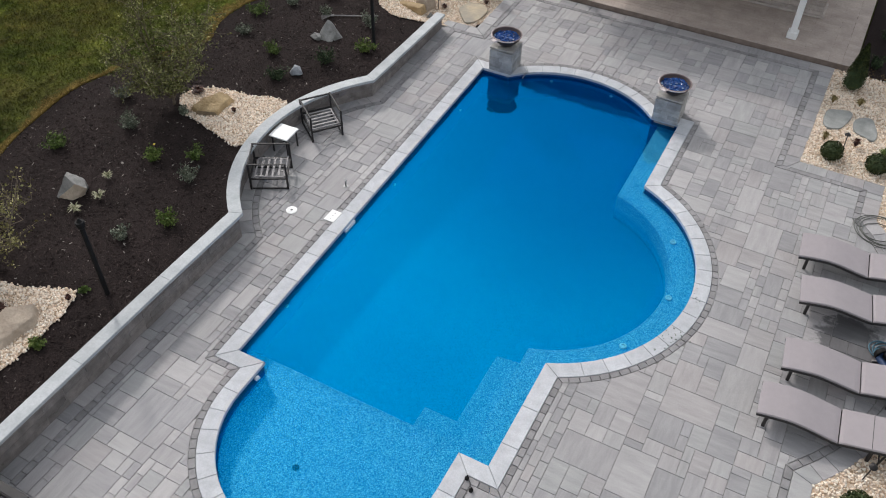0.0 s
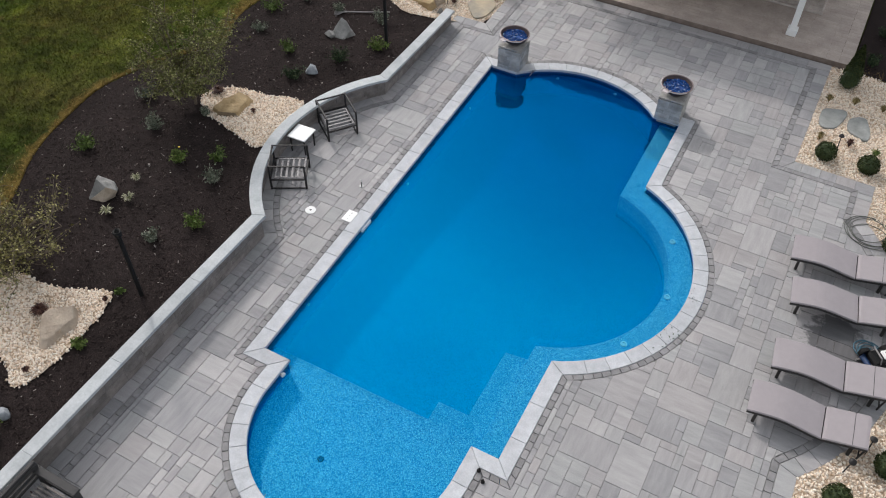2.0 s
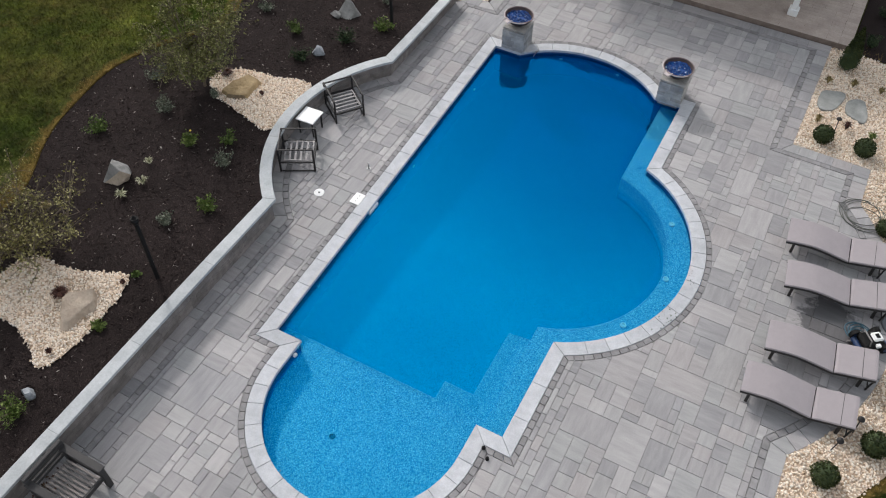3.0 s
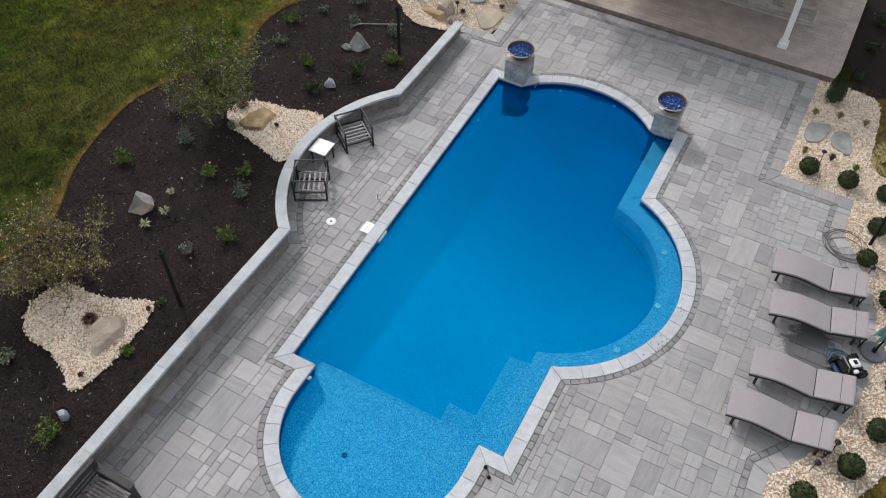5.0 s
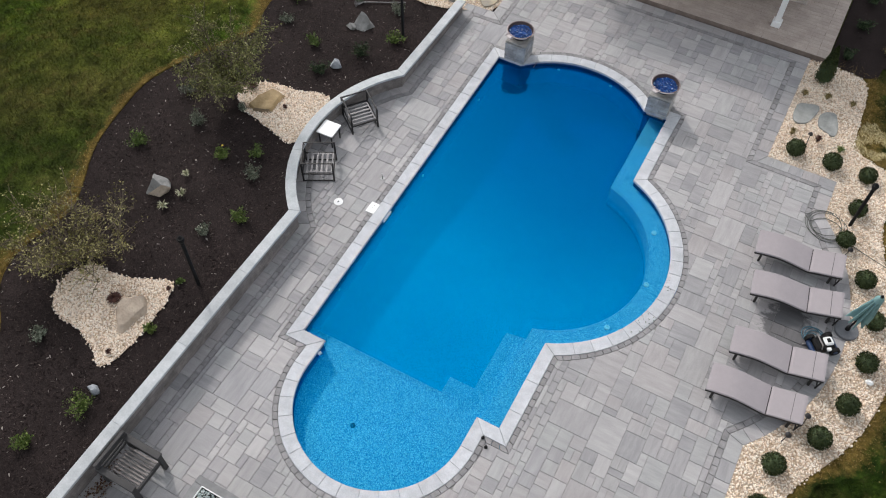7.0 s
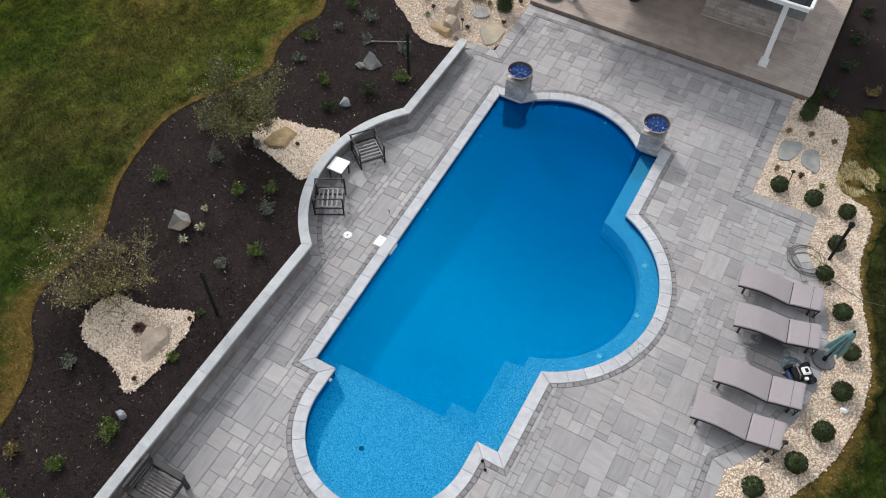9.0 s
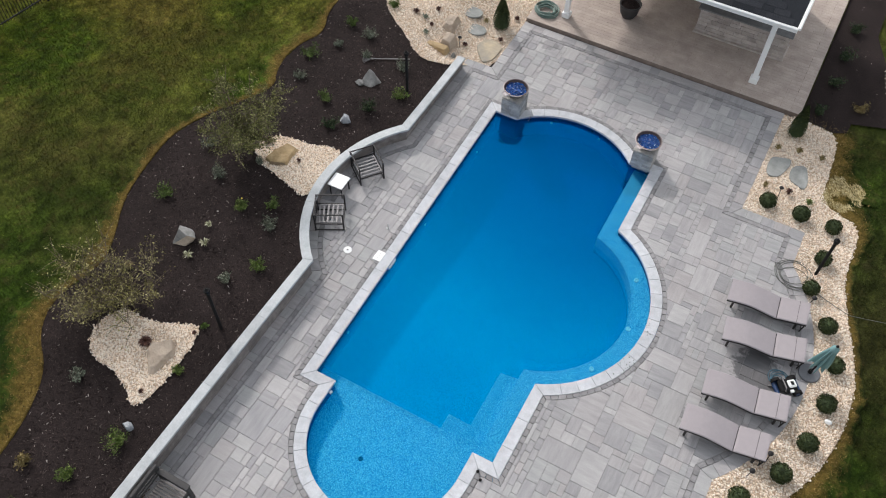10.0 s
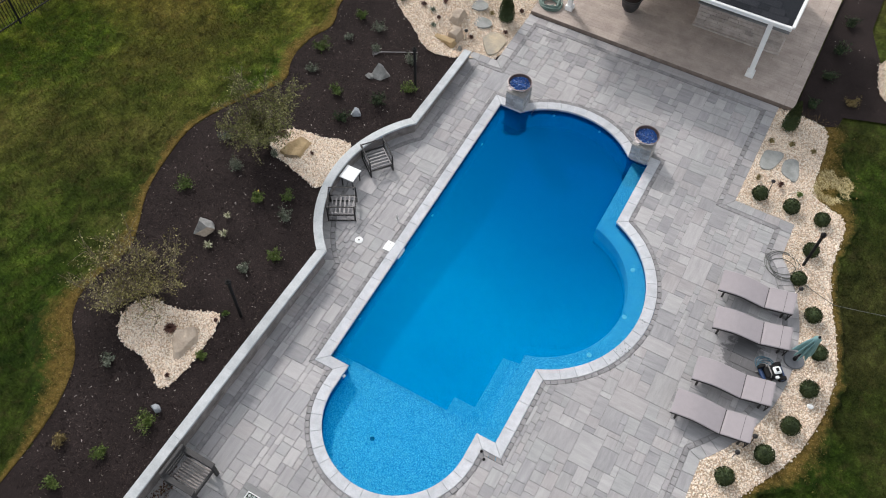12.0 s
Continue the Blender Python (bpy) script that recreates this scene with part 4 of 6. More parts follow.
# ---- pavilion and what stands under it ----
def pavilion():
    p = thing("pavilion", pose(0, 0, TZ), "white open pavilion with a dark shingle roof", "pavilion")
    for x in (0.2, 6.26):
        for y in (14.55, 18.6):
            col = part("column", Mesh().box(x, y, 1.15, 0.15, 0.15, 2.3, 0.01), WHITE, p, "white square column")
            part("base", Mesh().box(x, y, 0.09, 0.25, 0.25, 0.18, 0.015), WHITE, col)
            part("collar", Mesh().box(x, y, 2.26, 0.21, 0.21, 0.07, 0.01), WHITE, col)
    for y in (14.55, 18.6):
        part("beam", Mesh().box(3.23, y, 2.40, 6.5, 0.16, 0.20, 0.008), WHITE, p)
    for x in (0.2, 6.26):
        part("beam", Mesh().box(x, 16.57, 2.41, 0.16, 4.2, 0.18, 0.008), WHITE, p)
    # The soffit is unseen; its tone is chosen to cut light bounced onto the terrace.
    part("soffit", Mesh().box(3.2, 16.57, 2.53, 7.25, 5.35, 0.04, 0.004), GREY_WOOD, p, "unseen soffit, toned down to cut bounced light")
    x0, x1, y0, y1, z0, top = -0.46, 6.86, 13.86, 19.28, 2.56, 3.75
    mid = (y0 + y1) / 2
    part("fascia", Mesh().box((x0 + x1) / 2, y0 + 0.015, z0 + 0.05, x1 - x0, 0.03, 0.17, 0.004), WHITE, p)
    part("fascia", Mesh().box((x0 + x1) / 2, y1 - 0.015, z0 + 0.05, x1 - x0, 0.03, 0.17, 0.004), WHITE, p)
    for x in (x0 + 0.015, x1 - 0.015):
        part("fascia", Mesh().box(x, mid, z0 + 0.05, 0.03, y1 - y0 - 0.06, 0.17, 0.004), WHITE, p)
    for a, b in (((x0, y0 - 0.035), (x1, y0 - 0.035)), ((x0 - 0.035, y0), (x0 - 0.035, y1)), ((x1 + 0.035, y0), (x1 + 0.035, y1))):
        part("gutter", Mesh().tube([(*a, z0 + 0.11), (*b, z0 + 0.11)], 0.035, 10), WHITE, p, "white gutter")
    # hipped roof: four slopes up to a short ridge
    half, base = mid - y0, z0 + 0.12
    slope, span = math.atan2(top - base, half), math.hypot(top - base, half)
    low = [(x0 + 0.03, y0 + 0.03), (x1 - 0.03, y0 + 0.03), (x1 - 0.03, y1 - 0.03), (x0 + 0.03, y1 - 0.03)]
    ridge = [(x0 + half, mid), (x1 - half, mid)]
    for corners in ((low[0], low[1], ridge[1], ridge[0]), (low[2], low[3], ridge[0], ridge[1]), (low[1], low[2], ridge[1]), (low[3], low[0], ridge[0])):
        n = len(corners)
        v = [(x, y, top if (x, y) in ridge else base) for x, y in corners]
        m = Mesh().add(v + [(x, y, z - 0.04) for x, y, z in v], [tuple(range(n)), tuple(range(n, 2 * n))[::-1]] + [(k, n + k, n + (k + 1) % n, (k + 1) % n) for k in range(n)])
        roof = part("roof_slope", m, SHINGLE, p, "charcoal asphalt shingles")
        if corners[0] == low[0]:
            for r in range(14):
                d = 0.19 * r + 0.02
                inset = (d + 0.1) * math.cos(slope)
                x, end = x0 + 0.05 + inset, x1 - 0.05 - inset
                while x < end and d < span - 0.2:
                    w = min(random.choice((0.33, 0.45, 0.6)), end - x)
                    if w > 0.06:
                        part("shingle", Mesh().box(0, 0, 0, w - 0.006, 0.205, 0.014, 0.003, Matrix.Translation((x + w / 2, y0 + inset, base + (d + 0.1) * math.sin(slope) + 0.012)) @ Matrix.Rotation(slope - 0.03, 4, "X")), SHINGLE, roof)
                    x += w
    return p


# Unseen wall, added to keep sky light from behind off the terrace.
single("wall_pavilion", Mesh().box(3.23, 18.95, TZ + 1.22, 6.2, 0.2, 2.44, 0.01), KITCHEN, "unseen plain wall added behind the pavilion to block sky light", "wall", kind="structure")
pavilion()


def stone_kitchen():
    k = thing("outdoor_kitchen", pose(5.36, 16.25, TZ), "stone-faced outdoor kitchen counter under the pavilion", "outdoor kitchen")
    for c in range(6):
        x = -1.38
        while x < 1.38:
            w = min(random.uniform(0.25, 0.6), 1.38 - x)
            if w > 0.04:
                part("stone", Mesh().box(x + w / 2, -0.30, 0.075 + 0.14 * c, w - 0.006, 0.12 + random.uniform(0, 0.02), 0.134, 0.008), KITCHEN, k)
            x += w
    part("body", Mesh().box(0, 0.05, 0.42, 2.7, 0.66, 0.84, 0.01), KITCHEN, k)
    part("plinth", Mesh().box(0, -0.02, 0.03, 2.84, 0.86, 0.06, 0.01), KITCHEN, k)
    part("countertop", Mesh().box(0, 0.0, 0.885, 2.9, 0.86, 0.05, 0.01), CONCRETE, k, "grey stone countertop")


stone_kitchen()


def planter():
    p = thing("planter_pot", pose(1.9, 15.55, TZ), "dark brown round planter pot on the terrace", "planter")
    part("pot", Mesh().turned([(0.20, 0), (0.28, 0.15), (0.31, 0.33), (0.33, 0.42), (0.35, 0.44), (0.35, 0.48), (0.31, 0.48), (0.29, 0.40)], 28), DARK_WOOD, p, smooth=True)
    part("soil", Mesh().turned([(0.01, 0.40), (0.295, 0.41)], 24), MULCH, p)


planter()


# ---- fire bowls on stone pedestals ----
def fire_bowl(x, y):
    ped = thing("pedestal", pose(x, y, 0), "stacked ledgestone pedestal beside the pool", "pedestal", "pedestals at the far corners")
    for c in range(6):
        z = 0.05 + 0.09 * c
        cut = random.uniform(-0.12, 0.12)
        for s, cx, cy, along in ((0, 0, -0.235, 0), (1, 0, 0.235, 0), (2, -0.235, 0, 1), (3, 0.235, 0, 1)):
            for a, b in ((-0.285, cut), (cut, 0.285)):
                w = b - a
                j = random.uniform(-0.008, 0.008)
                if along:
                    part("stone", Mesh().box(cx + j, (a + b) / 2 * 0.72, z, 0.10, w * 0.72 - 0.003, 0.088, 0.004), LEDGE, ped)
                else:
                    part("stone", Mesh().box((a + b) / 2, cy + j, z, w - 0.003, 0.10, 0.088, 0.004), LEDGE, ped)
    part("core", Mesh().box(0, 0, 0.22, 0.46, 0.46, 0.66, 0.005), LEDGE, ped)
    part("cap", Mesh().box(0, 0, 0.585, 0.585, 0.585, 0.035, 0.012), LEDGE, ped, "grey stone cap")
    b = thing("fire_bowl", pose(x, y, 0.604), "round copper fire bowl filled with blue glass", "fire bowl", "fire bowls on the pedestals")
    b.scale = (0.93, 0.93, 1.0)
    part("bowl", Mesh().turned([(0.14, 0.0), (0.18, 0.03), (0.28, 0.12), (0.355, 0.215), (0.38, 0.25), (0.362, 0.256), (0.345, 0.235), (0.33, 0.165)], 40), BOWL, b, smooth=True)
    part("rim", Mesh().tube([(0.37 * math.cos(t / 40 * 2 * math.pi), 0.37 * math.sin(t / 40 * 2 * math.pi), 0.253) for t in range(41)], 0.014, 8, False), RIM, b, smooth=True)
    # Paler than the rest of the rim, along its front arc only.
    part("lip", Mesh().tube([(0.386 * math.cos(t / 16 * 2.6 + 3.0), 0.386 * math.sin(t / 16 * 2.6 + 3.0), 0.249) for t in range(17)], 0.011, 8), LIP, b, "pale lip round the front", True)
    aside = pose(0, 0, 0, 0, 0, -24)
    spout = part("spout", Mesh().box(0, -0.40, 0.238, 0.19, 0.15, 0.02, 0.008, aside), LIP, b, "pale flat water spout")
    for x in (-0.09, 0.09):
        part("spout_side", Mesh().box(x, -0.40, 0.256, 0.014, 0.15, 0.04, 0.004, aside), LIP, spout)
    part("glass_bed", Mesh().turned([(0.01, 0.175), (0.15, 0.18), (0.328, 0.172)], 30), GLASS_BLUE, b)
    rng = np.random.default_rng(int(x * 10))
    n = 420
    r, t = 0.315 * np.sqrt(rng.random(n)), rng.random(n) * 6.283
    v, f = ico(1)
    me = lots(v, f, np.stack([r * np.cos(t), r * np.sin(t), np.full(n, 0.183) + 0.012 * rng.random(n)], 1), 0.010 + 0.013 * rng.random(n), rng.random((n, 3)) * 6, 0.6 + 0.6 * rng.random((n, 3)), "fire_glass", GLASS_BLUE)
    tagged(part("fire_glass", me, GLASS_BLUE, b, "blue fire glass"), kind="stuff")


fire_bowl(0.54, 10.10)
fire_bowl(4.53, 10.04)


# ---- sun loungers ----
LONG, WIDE = 1.86, 0.66


def lounger_z(s):
    """Height of the sling along its length, 0 at the foot, 1 at the head."""
    if s < 0.64:
        return 0.335 + 0.055 * math.sin(s / 0.64 * math.pi * 0.9) - 0.10 * smooth01((s - 0.2) / 0.44)
    return 0.262 + 0.125 * (s - 0.64) / 0.36


def sun_lounger():
    t = thing("sun_lounger", pose(0, 0, 0), "grey sling sun lounger on a dark rattan frame", "sun lounger", "loungers by the pool")

    def pad(s0, s1, lift=0.0):
        m = Mesh()
        n = 14
        for i in range(n + 1):
            s = s0 + (s1 - s0) * i / n
            x, z = s * LONG, lounger_z(s) + lift
            e = 0.012 if i in (0, n) else 0.0
            m.v += [(x, 0.012, z - 0.045), (x, 0.0, z - 0.03), (x, 0.0, z - 0.012 - e), (x, 0.014, z - e), (x, WIDE - 0.014, z - e), (x, WIDE, z - 0.012 - e), (x, WIDE, z - 0.03), (x, WIDE - 0.012, z - 0.045)]
        for i in range(n):
            for k in range(8):
                a, b = i * 8 + k, i * 8 + (k + 1) % 8
                m.f.append((a, a + 8, b + 8, b))
        m.f += [tuple(range(8)), tuple(range(n * 8, n * 8 + 8))[::-1]]
        return m

    part("seat_sling", pad(0.0, 0.635), CUSHION, t)
    back = part("back_sling", pad(0.645, 1.0), CUSHION, t)
    part("seam", Mesh().box(0.875 * LONG, WIDE / 2, lounger_z(0.875) + 0.001, 0.008, WIDE - 0.03, 0.006, 0.002), RATTAN, back)
    for y in (0.022, WIDE - 0.022):
        m = Mesh()
        m.tube([(s / 20 * LONG, y, lounger_z(s / 20) - 0.066) for s in range(21)], 0.030, 8)
        part("side_rail", m, RATTAN, t, smooth=True)
    for x, y in ((0.16, 0.05), (0.16, WIDE - 0.05), (1.66, 0.05), (1.66, WIDE - 0.05)):
        s = x / LONG
        part("leg", Mesh().box(x, y, (lounger_z(s) - 0.06) / 2, 0.05, 0.05, lounger_z(s) - 0.06, 0.008), RATTAN, t)
    for x in (0.16, 1.2, 1.66):
        part("crossbar", Mesh().box(x, WIDE / 2, lounger_z(x / LONG) - 0.10, 0.04, WIDE - 0.1, 0.05, 0.006), RATTAN, t)
    for y in (0.03, WIDE - 0.03):
        part("head_post", Mesh().tube([(1.80, y, 0.0), (1.845, y, lounger_z(1.0) - 0.05)], 0.017, 8), RATTAN, t)
    part("head_bar", Mesh().tube([(1.80, 0.03, 0.10), (1.80, WIDE - 0.03, 0.10)], 0.014, 8), RATTAN, t)
    return t


one = sun_lounger()
spots = [(7.96, 6.56, 5.5), (8.19, 5.45, 8.5), (8.22, 3.88, 6.2), (8.07, 2.83, 4.2)]
for i, (x, y, a) in enumerate(spots):
    if i == 0:
        one.matrix_world = pose(x, y, 0.002, 0, 0, a)
    else:
        copy_thing(one, pose(x, y, 0.002, 0, 0, a))


# ---- cushionless lounge chairs and the white side table by the wall ----
def lounge_chair():
    """Origin below the middle of the seat; the front looks along -y."""
    c = thing("lounge_chair", pose(0, 0, 0), "dark metal lounge chair frame without cushions", "lounge chair", "chairs by the curved wall")
    w, d = 0.66, 0.72
    for x in (-w / 2, w / 2):
        for y, h in ((-d / 2, 0.60), (d / 2, 0.62)):
            part("leg", Mesh().box(x, y, h / 2, 0.035, 0.04, h, 0.004), BRONZE, c)
        part("armrest", Mesh().box(x, 0, 0.615, 0.036, d + 0.03, 0.022, 0.005), BRONZE, c)
        part("side_rail", Mesh().box(x, 0, 0.26, 0.03, d, 0.035, 0.004), BRONZE, c)
    part("front_rail", Mesh().box(0, -d / 2, 0.26, w, 0.035, 0.04, 0.004), BRONZE, c)
    part("back_rail", Mesh().box(0, d / 2, 0.60, w + 0.05, 0.03, 0.03, 0.004), BRONZE, c)
    part("back_rail", Mesh().box(0, d / 2, 0.26, w, 0.03, 0.035, 0.004), BRONZE, c)
    seat = part("seat_frame", Mesh().box(0, -d / 2 + 0.045, 0.29, w - 0.06, 0.03, 0.025, 0.004), CHAIR_SLAT, c, "pale grey seat frame")
    part("seat_bar", Mesh().box(0, d / 2 - 0.09, 0.27, w - 0.06, 0.03, 0.025, 0.004), CHAIR_SLAT, seat)
    for x in (-w / 2 + 0.045, w / 2 - 0.045):
        part("seat_bar", Mesh().box(0, 0, 0, 0.03, d - 0.17, 0.025, 0.004, pose(x, -0.022, 0.28, 1.9)), CHAIR_SLAT, seat)
    for i in range(4):
        y = -d / 2 + 0.17 + i * 0.118
        part("seat_slat", Mesh().box(0, y, 0.29 - 0.033 * (y + d / 2), w - 0.12, 0.045, 0.015, 0.003), CHAIR_SLAT, c, "pale grey seat slat")
    for x in (-w / 2, w / 2):
        part("floor_rail", Mesh().box(x, 0, 0.02, 0.03, d - 0.05, 0.025, 0.004), BRONZE, c)
    return c


one = lounge_chair()
one.matrix_world = pose(-1.86, 5.98, 0.002, 0, 0, 52)
copy_thing(one, pose(-1.83, 4.12, 0.002, 0, 0, 119))


def side_table():
    t = thing("side_table", pose(-2.15, 5.05, 0.002, 0, 0, 2), "small white square side table between the lounge chairs", "side table")
    part("tabletop", Mesh().box(0, 0, 0.42, 0.44, 0.46, 0.03, 0.008), PLASTIC, t)
    for x in (-0.17, 0.17):
        for y in (-0.18, 0.18):
            part("leg", Mesh().box(x, y, 0.2, 0.03, 0.03, 0.4, 0.004), BRONZE, t)


side_table()


# ---- fire table, slatted wooden chair, white round table ----
def wood_chair():
    c = thing("wooden_armchair", pose(-0.68, -3.80, 0.002, 0, 0, 90), "dark weathered wooden slatted armchair without cushions by the wall", "armchair")
    w, d = 0.70, 0.86
    for x in (-w / 2, w / 2):
        part("front_leg", Mesh().box(x, -d / 2 + 0.04, 0.29, 0.09, 0.09, 0.58, 0.01), DARK_WOOD, c)
        part("back_leg", Mesh().box(x, d / 2 - 0.05, 0.36, 0.08, 0.08, 0.72, 0.01), DARK_WOOD, c)
        part("armrest", Mesh().box(x, -0.02, 0.595, 0.13, d, 0.035, 0.01), DARK_WOOD, c)
        part("side_rail", Mesh().box(x, 0, 0.28, 0.04, d - 0.1, 0.10, 0.006), DARK_WOOD, c)
    part("front_rail", Mesh().box(0, -d / 2 + 0.05, 0.30, w, 0.04, 0.10, 0.006), DARK_WOOD, c)
    for i in range(9):
        part("seat_slat", Mesh().box(-w / 2 + 0.085 + i * (w - 0.17) / 8, -0.03, 0.345, 0.038, d - 0.2, 0.022, 0.005), GREY_WOOD, c, "worn grey seat slat")
    for z in (0.42, 0.54, 0.66):
        part("back_slat", Mesh().box(0, d / 2 - 0.06, z, w, 0.025, 0.07, 0.006), DARK_WOOD, c)
    part("top_rail", Mesh().box(0, d / 2 - 0.04, 0.735, w + 0.08, 0.07, 0.04, 0.01), DARK_WOOD, c)


wood_chair()


def fire_table():
    t = thing("fire_table", pose(1.17, -3.69, 0.002), "rectangular grey cast-stone fire table with clear glass", "fire table")
    part("body", Mesh().box(0, 0, 0.22, 0.96, 0.52, 0.44, 0.012), CONCRETE, t)
    for x0, y0, sx, sy in ((0, -0.265, 1.22, 0.15), (0, 0.265, 1.22, 0.15), (-0.525, 0, 0.17, 0.38), (0.525, 0, 0.17, 0.38)):
        part("top_slab", Mesh().box(x0, y0, 0.47, sx - 0.002, sy - 0.002, 0.06, 0.008), CONCRETE, t)
    tray = part("tray", Mesh().box(0, 0, 0.445, 0.86, 0.36, 0.02, 0.004), BLACK, t)
    for x0, y0, sx, sy in ((0, -0.183, 0.88, 0.02), (0, 0.183, 0.88, 0.02), (-0.43, 0, 0.02, 0.346), (0.43, 0, 0.02, 0.346)):
        part("tray_edge", Mesh().box(x0, y0, 0.50, sx, sy, 0.03, 0.003), WHITE, t, "white steel tray edge")
    rng = np.random.default_rng(7)
    n = 700
    v, f = ico(1)
    pos = np.stack([(rng.random(n) - 0.5) * 0.82, (rng.random(n) - 0.5) * 0.32, 0.465 + 0.02 * rng.random(n)], 1)
    tagged(part("glass_pieces", lots(v, f, pos, 0.008 + 0.012 * rng.random(n), rng.random((n, 3)) * 6, 0.5 + rng.random((n, 3)) * 0.7, "glass_pieces", GLASS_CLEAR), GLASS_CLEAR, t, "pale clear fire glass"), kind="stuff")


fire_table()


def round_table():
    t = thing("round_table", pose(-0.42, -4.72, 0.002), "white round side table beside the wooden chair", "round table")
    part("tabletop", Mesh().turned([(0.26, 0.44), (0.28, 0.45), (0.28, 0.47), (0.27, 0.48)], 36), PLASTIC, t)
    part("stem", Mesh().turned([(0.17, 0.0), (0.16, 0.02), (0.05, 0.05), (0.05, 0.44)], 20), PLASTIC, t)


round_table()


# ---- fittings in the deck ----
def skimmer_lid():
    t = thing("skimmer_lid", pose(-0.135, 3.745, 0.006), "white square skimmer lid set in the coping", "skimmer lid")
    part("lid", Mesh().box(0, 0, 0.008, 0.22, 0.31, 0.014, 0.004), PLASTIC, t)
    for y in (-0.08, 0.0, 0.08):
        part("hole", Mesh().turned([(0.012, 0.0145), (0.012, 0.0165)], 10, pose(0, y, 0)), SLAT, t)


skimmer_lid()
t = thing("floor_lid", pose(-0.935, 3.52, 0.0), "round white plastic lid with a dark centre hole in the deck", "deck lid")
part("lid", Mesh().turned([(0.11, 0.0), (0.11, 0.006), (0.105, 0.009)], 28), PLASTIC, t)
part("hole", Mesh().turned([(0.022, 0.0085), (0.022, 0.0115)], 14), BLACK, t)
t = thing("hose_tap", pose(-0.40, 4.62, 0.0), "small chrome water spigot standing in the deck", "spigot")
part("stem", Mesh().tube([(0, 0, 0), (0, 0, 0.13), (0.02, -0.02, 0.16), (0.05, -0.04, 0.15)], 0.016, 10), CHROME, t, smooth=True)
part("handle", Mesh().box(0, 0, 0.175, 0.06, 0.025, 0.016, 0.005), CHROME, t)
part("flange", Mesh().turned([(0.05, 0.0), (0.045, 0.012)], 16), CHROME, t)
for x, y in ((4.655, -0.06), (4.79, -0.20)):
    t = thing("deck_socket", pose(x, y, 0.012 if y > -0.1 else 0.002), "small black deck socket cap", "deck socket", "sockets by the pool's corner")
    part("cap", Mesh().turned([(0.034, 0.0), (0.034, 0.025), (0.022, 0.035)], 16), BLACK, t)
    part("pin", Mesh().tube([(0, 0, 0.04), (0.01, 0, 0.09)], 0.012, 8), BLACK, t)


# ---- umbrella, pool robot, hoses ----
def umbrella():
    u = thing("umbrella", pose(10.25, 5.75, 0.0), "closed pale teal umbrella leaning in a round grey base", "umbrella")
    part("base", Mesh().turned([(0.245, 0.0), (0.25, 0.03), (0.237, 0.055), (0.06, 0.07)], 40), GREY_PLATE, u)
    part("collar", Mesh().turned([(0.05, 0.06), (0.045, 0.16), (0.03, 0.17)], 16), BLACK, u)
    lean = pose(0, 0, 0.06, 11.0, 1.5)
    part("pole", Mesh().tube([(0, 0, 0.0), (0, 0, 1.80)], 0.021, 10, m=lean), BLACK, u)
    # eight loose gores hang round the pole, each with a crease down its middle and a pointed hem
    prof, sides = [(0.03, 1.76), (0.06, 1.70), (0.064, 1.58), (0.08, 1.36), (0.105, 1.10), (0.125, 0.86), (0.135, 0.66)], 64
    v, f = [], []
    for i, (r, z) in enumerate(prof):
        deep = 0.10 + 0.44 * i / (len(prof) - 1)
        for s in range(sides):
            t = 2 * math.pi * s / sides
            fold = math.cos(8 * t)
            k = r * (1 + deep * fold + 0.16 * math.sin(2 * t + z * 1.4) + 0.07 * math.sin(5 * t - z * 3))
            v.append((k * math.cos(t), k * math.sin(t), z - (0.16 + 0.08 * math.sin(3 * t)) * max(0.0, fold) * (i == len(prof) - 1)))
    for i in range(len(prof) - 1):
        for s in range(sides):
            n = (s + 1) % sides
            f.append((i * sides + s, (i + 1) * sides + s, (i + 1) * sides + n, i * sides + n)[::-1])
    f.append(tuple(range(sides)))
    part("canopy", Mesh().add(v, f, lean), TEAL, u, "folded pale teal canvas canopy", True)
    part("vent_cap", Mesh().turned([(0.085, 1.60), (0.09, 1.64), (0.05, 1.75), (0.02, 1.79)], 24, lean), TEAL, u, "small teal top cap")
    part("finial", Mesh().turned([(0.028, 1.78), (0.034, 1.81), (0.012, 1.86)], 12, lean), BLACK, u)


umbrella()


